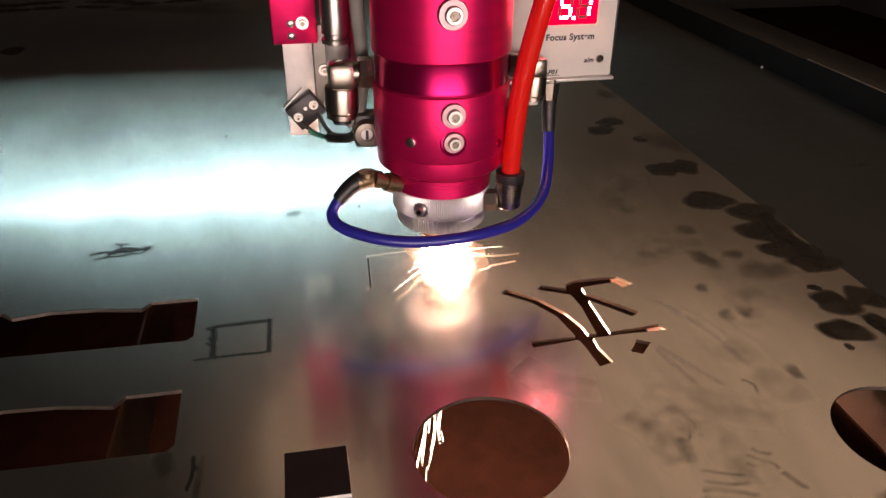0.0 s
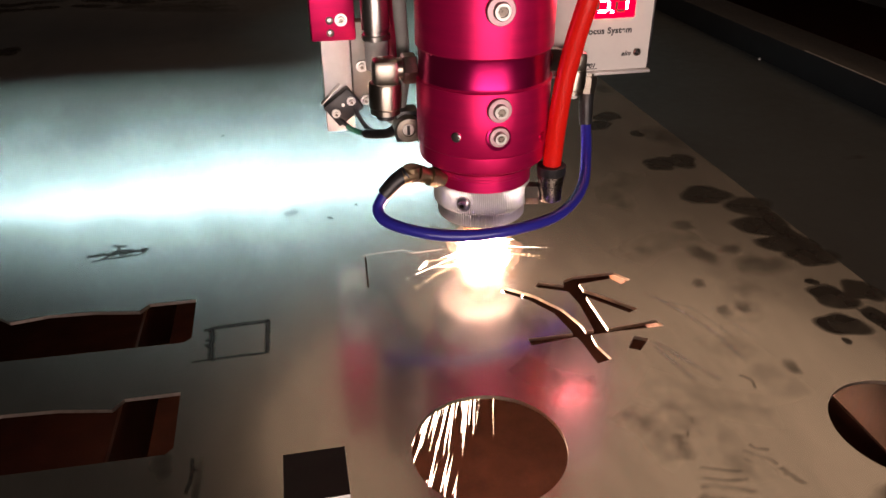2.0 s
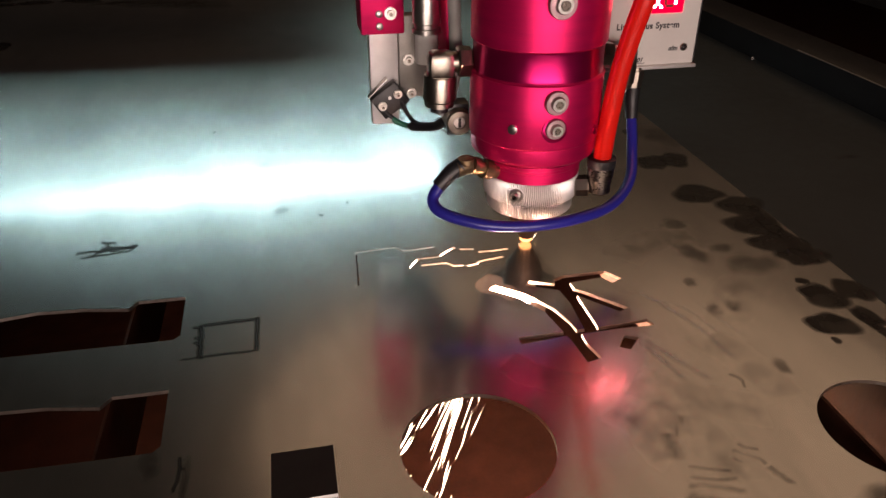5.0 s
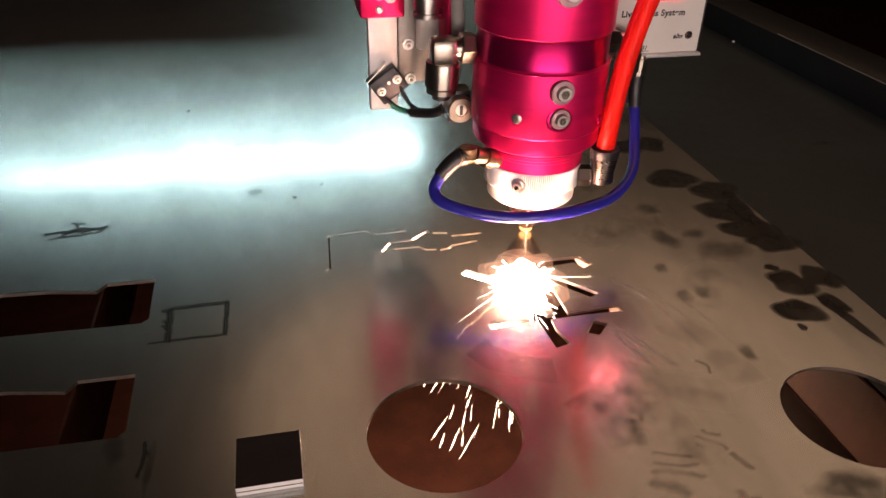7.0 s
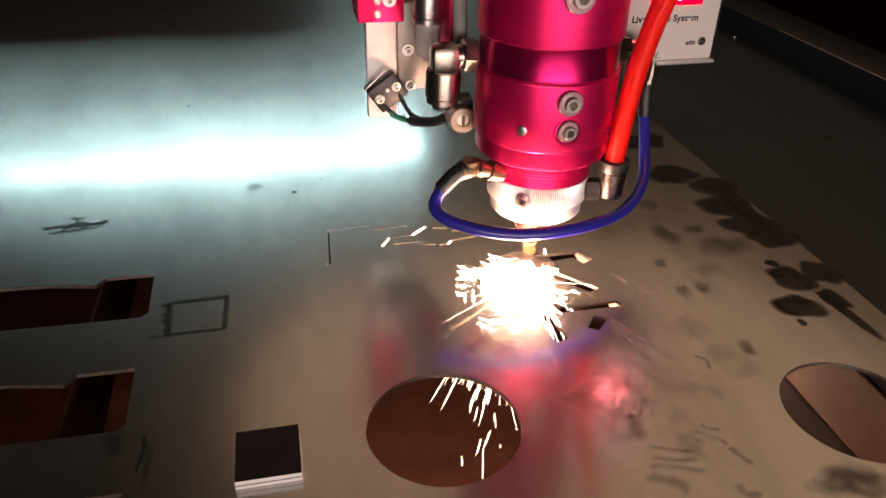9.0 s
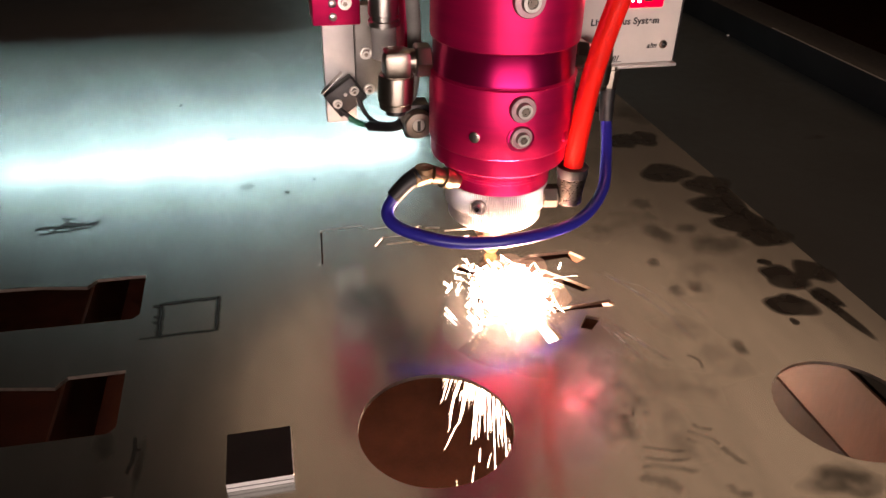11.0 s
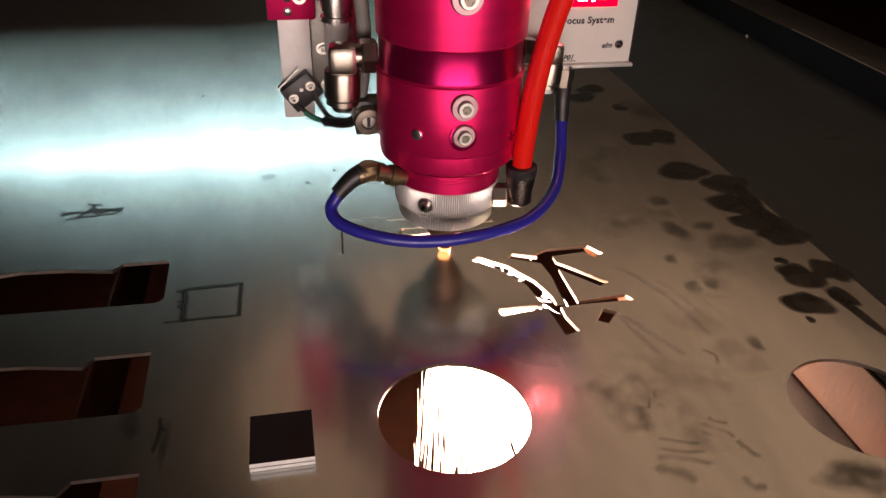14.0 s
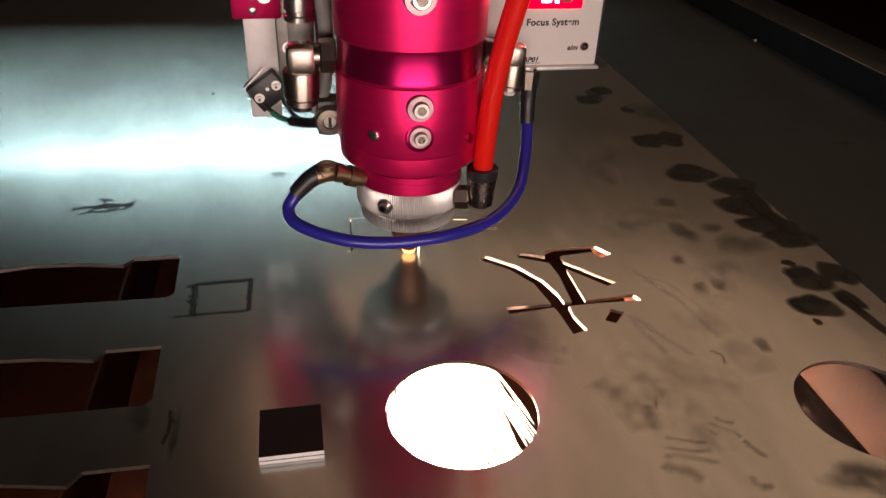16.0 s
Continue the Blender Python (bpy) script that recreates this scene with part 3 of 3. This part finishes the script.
cyl = part("air_cylinder", turned([(0.0048, 0.0882), (0.0062, 0.0886), (0.0062, 0.0905), (0.0052, 0.0908), (0.0052, 0.0925), (0.0060, 0.0929), (0.0060, 0.150)], 36, pose(-0.0377, 0.040, 0)), STEEL, head)
part("piston_sleeve", turned([(0.0048, 0.0755), (0.0050, 0.0758), (0.0050, 0.0885)], 28, pose(-0.0377, 0.040, 0)), WHITEP, head)
part("grey_cable", tube([(-0.0300, 0.020, 0.150), (-0.0301, 0.020, 0.1095), (-0.0288, 0.022, 0.0900), (-0.0290, 0.022, 0.0760), (-0.0312, 0.022, 0.0640), (-0.0345, 0.022, 0.0570)], 0.0027, 16, 8), GREYP, head)
sensor = part("proximity_sensor", turned([(0.0056, -0.012), (0.0056, 0.0004), (0.0050, 0.0012), (0.0028, 0.0012), (0.0024, 0.0002)], 32, pose(-0.0290, 0.0120, 0.0570, 90)), NICKEL, head, "round steel proximity sensor")
part("sensor_face", turned([(0.0024, 0.0002), (0.0024, 0.0008)], 24, pose(-0.0290, 0.0120, 0.0570, 90)), STEEL, sensor)
part("slot", block(0.0012, 0.0004, 0.0040, pose(-0.0290, 0.0110, 0.0570)), BLACK, sensor)
part("sensor_bracket", slab(-0.0335, -0.0240, 0.0152, 0.024, 0.0500, 0.0640, 0.0006), BLACK, head)

# ---- marks and loose pieces on the sheet ----
seed = 0
SMUDGES = ((150, 197, 8.8, 10.6, 1), (164, 198, 8.6, 10.4, 1), (155, 154, 12.2, 12.3, 1), (170, 137, 11.7, 11.7, 1), (164, 116, 14.7, 10.0, 1), (164, 99, 13.7, 7.8, 1),
           (170, 85, 11.3, 8.8, 1), (138, 99, 4.5, 4.2, 0), (144, 83, 10.9, 7.8, 0), (158, 54, 9.5, 9.2, 1), (173, 56, 7.9, 8.9, 1), (149, 36, 10.0, 7.9, 1),
           (166, 38, 4.4, 8.1, 1), (151, 278, 9.4, 8.5, 1), (139, 264, 9.1, 8.5, 1), (157, 244, 3.9, 6.1, 1), (171, 238, 9.7, 15.7, 0), (171, 335, 5.2, 10.4, 0),
           (123, 97, 5.5, 8.0, 0), (110, 75, 2.9, 3.3, 0), (110, 54, 3.0, 4.2, 0), (118, 55, 3.1, 3.7, 0), (115, 17, 2.7, 4.0, 0), (127, 125, 6.1, 4.0, 0),
           (157, 66, 2.7, 2.5, 1), (114, -46, 9.0, 6.6, 0), (-289, 543, 10.9, 13.9, 1), (-57, 177, 3.0, 3.5, 0), (-38, 168, 1.4, 1.8, 1), (-24, 180, 0.9, 1.6, 1),
           (-96, 295, 1.1, 2.5, 1), (-65, 238, 2.7, 2.1, 0), (264, 182, 8.2, 2.8, 0), (-46, 233, 1.9, 2.1, 0), (-165, 700, 60, 22, 0), (-355, 752, 26, 12, 1), (-340, 724, 22, 9, 1), (-305, 729, 19, 10, 1), (-320, 760, 24, 10, 1), (-258, 728, 22, 9, 1),
           (-248, 756, 26, 10, 1), (-212, 738, 21, 10, 1), (-222, 712, 20, 8, 0), (-168, 745, 22, 9, 1), (-138, 725, 20, 9, 0),
           (173, 120, 5.6, 14, 1), (174, 98, 4.6, 12, 1), (165, 28, 2.6, 17, 1), (155.8, 67.3, 2.4, 1.6, 1), (144, 26.4, 1.6, 2.2, 1), (110, -45, 10, 6, 0), (-88, 3, 1.2, 9, 0), (-99, 12, 3, 5, 0))
for x, y, rx, ry, deep in SMUDGES:
    seed += 1
    k = 1.06 if deep else 1.25
    part("smudge", patch(blob(x / 1000, y / 1000, k * rx / 1000, k * ry / 1000, 0.1 * (seed % 5 - 2), 0.17, seed), 0.00003 + 0.000004 * seed, 0.76 if deep else 0.40), SMUDGE if deep else SMUDGE_SOFT, sheet)


def groove(points, width, material=SCORCH, z=0.00012):
    rnd = random.Random(len(points) * 31 + int(points[0][0] * 1e4))
    p = spline_points([(x, y, 0) for x, y in points], 5)
    k = 0.03 if material is SCRATCH else 0.2
    p = [(q.x + rnd.uniform(-1, 1) * width * k, q.y + rnd.uniform(-1, 1) * width * k) for q in p]
    part("scored_line", film_strip(p, width * 2.2, z), material, sheet, smooth=False)


for pts, w in (([(-89.6, 83.2), (-78, 83.6), (-67.2, 83.4)], 1.3), ([(-67.4, 85.5), (-67.9, 73), (-68.1, 62.4)], 1.1), ([(-68.1, 62.9), (-78, 63.2), (-87.9, 63.1)], 0.8),
               ([(-88.6, 83), (-88.4, 74), (-88.0, 61.5)], 1.4), ([(-88, 63), (-95, 62.8)], 0.6), ([(-92, 82.5), (-88, 81.5)], 1.0), ([(-91, 76), (-88, 74)], 0.9), ([(-91, 73), (-88, 70)], 0.8),
               ([(-146.9, 151.6), (-141, 152.4), (-137.5, 151.2), (-135.3, 154.0), (-130, 153.2), (-125.6, 152.5), (-121.7, 154.7)], 1.3), ([(-121.7, 154.5), (-124, 150), (-127, 148.4)], 0.9),
               ([(-127, 149.2), (-133, 148), (-138.5, 147.6), (-145.4, 146.4)], 1.1), ([(-140, 148), (-138, 151), (-134.5, 152), (-131, 149.6)], 0.9), ([(-138.6, 160), (-135, 159), (-131.4, 158.5)], 1.2),
               ([(-135.4, 158.6), (-134.6, 155)], 0.8), ([(-148, 152.6), (-146, 150)], 1.3), ([(-138, 152.4), (-133, 153.2), (-128, 151.6)], 2.0), ([(-126, 152), (-123, 153.6)], 1.6), 
               ([(-90, 14), (-89.8, 6), (-91, -1)], 0.7), ([(-90, 9), (-88, 8)], 0.5)):
    groove(mm(pts), w / 1000)
for pts, w in (([(79.2, -15.0), (80.9, -17.3), (84.6, -18.5)], 0.9), ([(75.7, -17.2), (79.4, -19.9), (82.4, -22.5), (83.2, -25.0)], 1.0), ([(74.5, -20.2), (76.7, -23.0)], 0.8), ([(83.0, -25.4), (84.5, -29.2), (86.6, -33.4)], 1.4),
               ([(59.2, -20.6), (65.4, -23.0), (71.6, -25.4)], 0.8), ([(57.4, -24.4), (65.1, -27.3), (72.0, -28.2)], 0.9), ([(55.7, -27.9), (62.3, -29.2), (71.9, -33.3)], 1.3), ([(54.3, -30.8), (58.0, -34.1), (64.7, -38.2)], 2.6),
               ([(78.1, -38.9), (78.8, -43.1), (83, -44)], 1.8), ([(94.0, 16.6), (95.6, 15.0), (97.0, 12.7), (95.6, 8.4)], 0.7), ([(60.3, -6.1), (59.0, -10.9), (57.7, -18.0)], 3.0)):
    groove(mm(pts), w / 1000, SMEAR, 0.0002)
for pts, w in (([(46, 8), (53, -4), (55, -18)], 6.0), ([(50, 4), (62, -3), (70, -4)], 5.0), ([(95, 40), (104, 20), (106, 0)], 8.0), ([(112, 44), (120, 60), (134, 70)], 9.0), ([(90, 100), (110, 112), (130, 110)], 9.0), ([(60, 20), (78, 6), (98, -4)], 8.0),
               ([(20, 40), (26, 30), (44, 20)], 6.0), ([(104, 150), (112, 170), (128, 190)], 9.0), ([(62, 10), (70, -6), (74, -30)], 7.0)):
    groove(mm(pts), w / 1000, SMUDGE_FAINT, 0.00024)
for pts, w in (([(86, 72), (97, 46), (101, 22)], 1.4), ([(73, 42), (80, 28), (87, 14)], 1.6), ([(72, 40), (75, 28), (78, 16)], 1.4), ([(105, 60), (112, 34)], 0.5), ([(88, 66), (98, 58), (104, 38)], 0.6)):
    groove(mm(pts), w / 1000, SCRATCH, 0.00016)

offcut = thing("square_offcut", pose(-0.0534, -0.0037, 0.0), "dark brown square steel offcut with bright cut edges on the sheet", "steel offcut")
part("plate", slab(-0.0093, 0.0093, -0.0097, 0.0097, 0.0017, 0.0032, 0.0001), PLATE, offcut)
part("oxide_film", slab(-0.00926, 0.00926, -0.00962, 0.00968, 0.00322, 0.00330), FILM_DARK, offcut, "dark brown oxide film")
part("lower_plate", slab(-0.0093, 0.0093, -0.0097, 0.0097, 0.0001, 0.0013, 0.0001), PLATE, offcut)
part("gap", slab(-0.0092, 0.0092, -0.0095, 0.0097, 0.0012, 0.0018), BLACK, offcut)


# ---- sparks ----
def needle(a, b, r):
    a, b = Vector(a), Vector(b)
    bm = bmesh.new()
    m = along(a, b)
    h = (b - a).length
    ring_ = [bm.verts.new(m @ Vector((r * math.cos(k * 2.0944), r * math.sin(k * 2.0944), h * 0.35))) for k in range(3)]
    s, e = bm.verts.new(a), bm.verts.new(b)
    for k in range(3):
        bm.faces.new((s, ring_[k], ring_[(k + 1) % 3]))
        bm.faces.new((e, ring_[(k + 1) % 3], ring_[k]))
    return bm


def bundle(count, rnd, spread, top, low, length, r):
    verts, faces = [], []
    for _ in range(count):
        u = rnd.random()
        a = rnd.uniform(0, 2 * math.pi)
        k = math.sqrt(rnd.random()) * spread
        start = top + (low - top) * u
        end = start - rnd.uniform(*length)
        way = Vector((k * math.cos(a), k * math.sin(a), -1))
        bm = needle(way * -start, way * -end, rnd.uniform(*r))
        n0 = len(verts)
        bm.verts.index_update()
        verts += [v.co[:] for v in bm.verts]
        faces += [[n0 + v.index for v in f.verts] for f in bm.faces]
        bm.free()
    me = bpy.data.meshes.new("bundle")
    me.from_pydata(verts, [], faces)
    return me


rnd = random.Random(7)

jet = thing("spark_jet", pose(*HEAD_ROWS[0][1:], -0.004), "dense jet of white-hot sparks under the cutting nozzle", "sparks", kind="stuff")
me = bundle(1300, rnd, 0.22, -0.002, -0.110, (0.012, 0.04), (0.00014, 0.00042))
me.materials.append(HOT)
o = new("jet_streaks", me)
o.parent = jet
core = turned([(0.0012, 0.0), (0.0032, -0.010), (0.0062, -0.028), (0.0080, -0.050), (0.0082, -0.075), (0.0046, -0.095), (0.0005, -0.115)], 14)
for v in core.verts:
    v.co += Vector((rnd.uniform(-1, 1), rnd.uniform(-1, 1), rnd.uniform(-1, 1))) * 0.0006
part("jet_core", core, HOT, jet)
me = bundle(900, rnd, 0.36, -0.004, -0.110, (0.014, 0.05), (0.00009, 0.00022))
me.materials.append(SPARK)
o = new("outer_streaks", me)
o.parent = jet

shower = thing("spark_shower", pose(*HEAD_ROWS[0][1:], -0.004), "shower of falling orange sparks below the sheet", "sparks")
SPARKS = []
for i in range(110):
    a, k = rnd.uniform(0, 6.283), math.sqrt(rnd.random()) * 0.24
    way = Vector((k * math.cos(a), k * math.sin(a), -1)).normalized()
    size = rnd.uniform(0.010, 0.048)
    s = part("spark", needle((0, 0, 0), (0, 0, size), rnd.uniform(0.00008, 0.00024)), SPARK, shower, smooth=False)
    SPARKS.append((s, way, rnd.uniform(0.03, 0.19), rnd.uniform(0.25, 0.6)))

flare = thing("spark_flare", pose(*HEAD_ROWS[0][1:], 0.0), "white-hot burst of sparks where the nozzle cuts the sheet", "sparks")
lumps = bmesh.new()
for x, y, z, rx, ry, rz in ((0, -0.003, 0.0028, 0.0050, 0.0062, 0.0030), (-0.003, -0.008, 0.0020, 0.0032, 0.0048, 0.0018), (0.0035, -0.006, 0.0018, 0.0030, 0.0036, 0.0016), (-0.005, -0.002, 0.0016, 0.0028, 0.0022, 0.0014)):
    bm = bmesh.new()
    bmesh.ops.create_icosphere(bm, subdivisions=3, radius=1.0)
    for v in bm.verts:
        k = 1 + 0.8 * noise.noise(v.co * 3.4 + Vector((x, y, z)) * 900)
        v.co = Vector((x + v.co.x * rx * k, y + v.co.y * ry * k, max(z + v.co.z * rz * k, 0.0004)))
    bm.transform(Matrix.Diagonal((1.4, 1.4, 1.3, 1)))
    add(lumps, bm)
part("burst", lumps, BURST, flare)
# nested emissive shells imitate the lens glare around the burst
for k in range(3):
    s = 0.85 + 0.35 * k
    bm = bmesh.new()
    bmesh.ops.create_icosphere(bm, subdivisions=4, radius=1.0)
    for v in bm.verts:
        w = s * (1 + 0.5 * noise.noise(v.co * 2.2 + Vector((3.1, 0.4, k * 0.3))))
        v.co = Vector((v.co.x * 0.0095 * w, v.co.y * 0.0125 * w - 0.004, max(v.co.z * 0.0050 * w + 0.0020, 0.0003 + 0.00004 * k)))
    part("halo_shell", bm, HALO, flare)

verts, faces = [], []
for i in range(220):
    a = rnd.gauss(-1.7, 0.9) if i < 150 else rnd.uniform(0, 6.28)
    e = rnd.uniform(0.02, 0.22)
    d = Vector((math.cos(a), math.sin(a), e))
    r0 = rnd.uniform(0.002, 0.010)
    r1 = r0 + abs(rnd.gauss(0.0, 0.0022)) + 0.001
    bm = needle(d * r0 + Vector((0, 0, 0.001)), d * r1 + Vector((0, 0, 0.001)), rnd.uniform(0.00005, 0.00013))
    n0 = len(verts)
    bm.verts.index_update()
    verts += [v.co[:] for v in bm.verts]
    faces += [[n0 + v.index for v in f.verts] for f in bm.faces]
    bm.free()
me = bpy.data.meshes.new("burst_streaks")
me.from_pydata(verts, [], faces)
me.materials.append(HOT)
o = new("burst_streaks", me)
o.parent = flare
for k, d0 in enumerate(((-2.55, 0.046), (-0.35, 0.030), (-2.70, 0.026), (-1.2, 0.018))):
    d = Vector((math.cos(d0[0]), math.sin(d0[0]), 0.05))
    part("spark", needle(d * 0.006 + Vector((0, 0, 0.001)), d * d0[1] + Vector((0, 0, 0.001)), 0.00006), SPARK, flare, smooth=False)


spray = thing("spark_spray", pose(0.012, 0.118, -0.0022), "flat spray of white-hot sparks thrown back under the sheet", "sparks", kind="stuff")
verts, faces = [], []
for i in range(800):
    a, r = rnd.uniform(0, 6.283), abs(rnd.gauss(0, 0.0085))
    p = Vector((r * math.cos(a), 1.2 * r * math.sin(a), -abs(rnd.gauss(0, 0.003))))
    b = rnd.gauss(-1.2, 0.5)
    q = p + Vector((math.cos(b), math.sin(b), rnd.uniform(-0.2, 0.05))) * rnd.uniform(0.003, 0.009)
    bm = needle(p, Vector((q.x, q.y, min(q.z, -0.0003))), rnd.uniform(0.00007, 0.00017))
    n0 = len(verts)
    bm.verts.index_update()
    verts += [v.co[:] for v in bm.verts]
    faces += [[n0 + v.index for v in f.verts] for f in bm.faces]
    bm.free()
me = bpy.data.meshes.new("spray_streaks")
me.from_pydata(verts, [], faces)
me.materials.append(HOT)
o = new("spray_streaks", me)
o.parent = spray


fan = thing("spark_fan", pose(0.0337, 0.121, -0.012, 0, 0, -143), "fan of long thin orange sparks spat across the sheet", "sparks")
for k in range(11):
    a = radians(rnd.uniform(-9, 9))
    d = Vector((math.cos(a), math.sin(a), 0.0))
    r0, r1 = rnd.uniform(0.004, 0.05), rnd.uniform(0.075, 0.116)
    part("spark", needle(d * r0 + Vector((0, 0, 0.002)), d * r1 + Vector((0, 0, rnd.uniform(0.001, 0.005))), rnd.uniform(0.00005, 0.00010)), SPARK, fan, smooth=False)


def at(t):
    ts = [r[0] for r in HEAD_ROWS]
    return np.interp(t, ts, [r[1] for r in HEAD_ROWS]), np.interp(t, ts, [r[2] for r in HEAD_ROWS])


def motions():
    walk(head, [(t, pose(x - 0.002, y - 0.006, 0)) for t, x, y in HEAD_ROWS])
    rnd = random.Random(11)
    # the jet trails the cut; from the twelfth second on it swings down towards the round hole
    lean = ((0, 15), (1.0, 14), (2.0, 13), (3, 16), (5.5, 18), (7, 5), (8, 2), (10.5, -18), (11.5, -18), (12.5, -11), (14.5, -15), (16, -14))
    back = ((0, 28), (3.2, 28), (4.8, 33), (6.1, 33), (6.7, 42), (8.4, 42), (10.3, 25), (11.2, 20), (12, 6), (12.5, 1), (16, -2))
    drift = ((0, 10), (1.5, 13), (3, 17), (5.5, 22), (6.1, 20), (7, -2), (8, -6), (10.5, -10), (11, -8), (12.5, -4), (14.5, -8), (16, -8))

    fall = ((0, 2), (3.2, 2), (5.3, 6), (6.3, 6), (7, 24), (8.2, 22), (10.3, 28), (11.2, 8), (12, 0), (16, 0))

    def read(table, t):
        return float(np.interp(t, [r[0] for r in table], [r[1] for r in table]))

    rows, falling = [], []
    for k in range(41):
        t = k * 0.4
        x, y = at(t)
        rows.append((t, pose(x, y, -0.004, read(back, t) + rnd.uniform(-1.5, 1.5), read(lean, t) + rnd.uniform(-1, 1), 0) @ pose(0, 0, 0, 0, 0, rnd.uniform(-40, 40))))
        falling.append((t, pose(x, y, -0.004, read(fall, t), read(drift, t), 0)))
    walk(jet, rows)
    walk(shower, falling)
    for ob, way, depth, swing in SPARKS:
        base = way.to_track_quat("-Z", "Y").to_matrix().to_4x4()
        rows = []
        for k in range(54):
            d = depth + rnd.uniform(-0.03, 0.03)
            rows.append((k * 0.3 if k < 53 else 16.0, Matrix.Translation(way * max(d, 0.02)) @ base @ pose(0, 0, 0, rnd.uniform(-8, 8), rnd.uniform(-8, 8), 0)))
        walk(ob, rows)
    # the burst spits under the nozzle, then stands above the cut-out sign to imitate its glare, and goes under the
    # sheet when the cut runs clean
    spot = ((0, 0, 0, 0.0), (3.2, 0, 0, 0.0), (4.2, -12, -20, -0.024), (5.3, -23, -39, -0.0045), (6.1, -24, -38, -0.004), (6.6, -19, -39, -0.0015), (7.0, -15.5, -40, 0.0), (8.2, -16, -33, 0.0), (10.3, -4, -30, 0.0), (11, 1.4, -28, 0.0),
            (11.6, 4, -26, 0.0), (12, 4, -22, 0.0), (12.5, 0, -10, 0.0), (13.0, 0, -8, -0.002), (13.6, 0, -2, -0.018), (16, 0, 0, -0.018))
    rows = []
    for k in range(81):
        t = k * 0.2
        x, y = at(t)
        dx, dy, z = [float(np.interp(t, [r[0] for r in spot], [r[j] for r in spot])) for j in (1, 2, 3)]
        rows.append((t, pose(x + dx / 1000, y + dy / 1000, z, 0, 0, rnd.uniform(-25, 25))))
    walk(flare, rows)
    # the spray thrown back by the slats lights the openings from below; raised above the sheet mid-way, it imitates
    # glare
    under = ((0, 12, 118, -2.2), (3.2, 20, 112, -2.2), (5.3, 20, 88, -2.2), (6.2, 25, 84, -2.2), (7, 36, 74, -0.6), (8.2, 42, 70, 2), (10.3, 40, 70, 2), (11.2, 40, 68, 2), (12, 36, 70, 0.4), (12.6, 32, 72, -1.8), (14.5, 30, 68, -2.2), (15.2, 27, 64, -2.2), (16, 8, 58, -2.2))
    rows = []
    for k in range(81):
        t = k * 0.2
        x, y, z = [float(np.interp(t, [r[0] for r in under], [r[j] for r in under])) for j in (1, 2, 3)]
        rows.append((t, pose(x / 1000 + rnd.uniform(-0.001, 0.001), y / 1000 + rnd.uniform(-0.001, 0.001), z / 1000, 0, 0, rnd.uniform(-14, 14))))
    walk(spray, rows)
    # one gust of sparks sweeps over the sheet at the third second
    gust = ((0, -143, -0.012), (2.82, -110, -0.012), (2.9, -110, 0.001), (3.0, -150, 0.001), (3.1, -149, 0.001), (3.22, -155, 0.001), (3.4, -155, -0.012), (16, -155, -0.012))
    walk(fan, [(t, pose(0.0337, 0.121, z, 0, 0, yaw)) for t, yaw, z in gust])


motions()
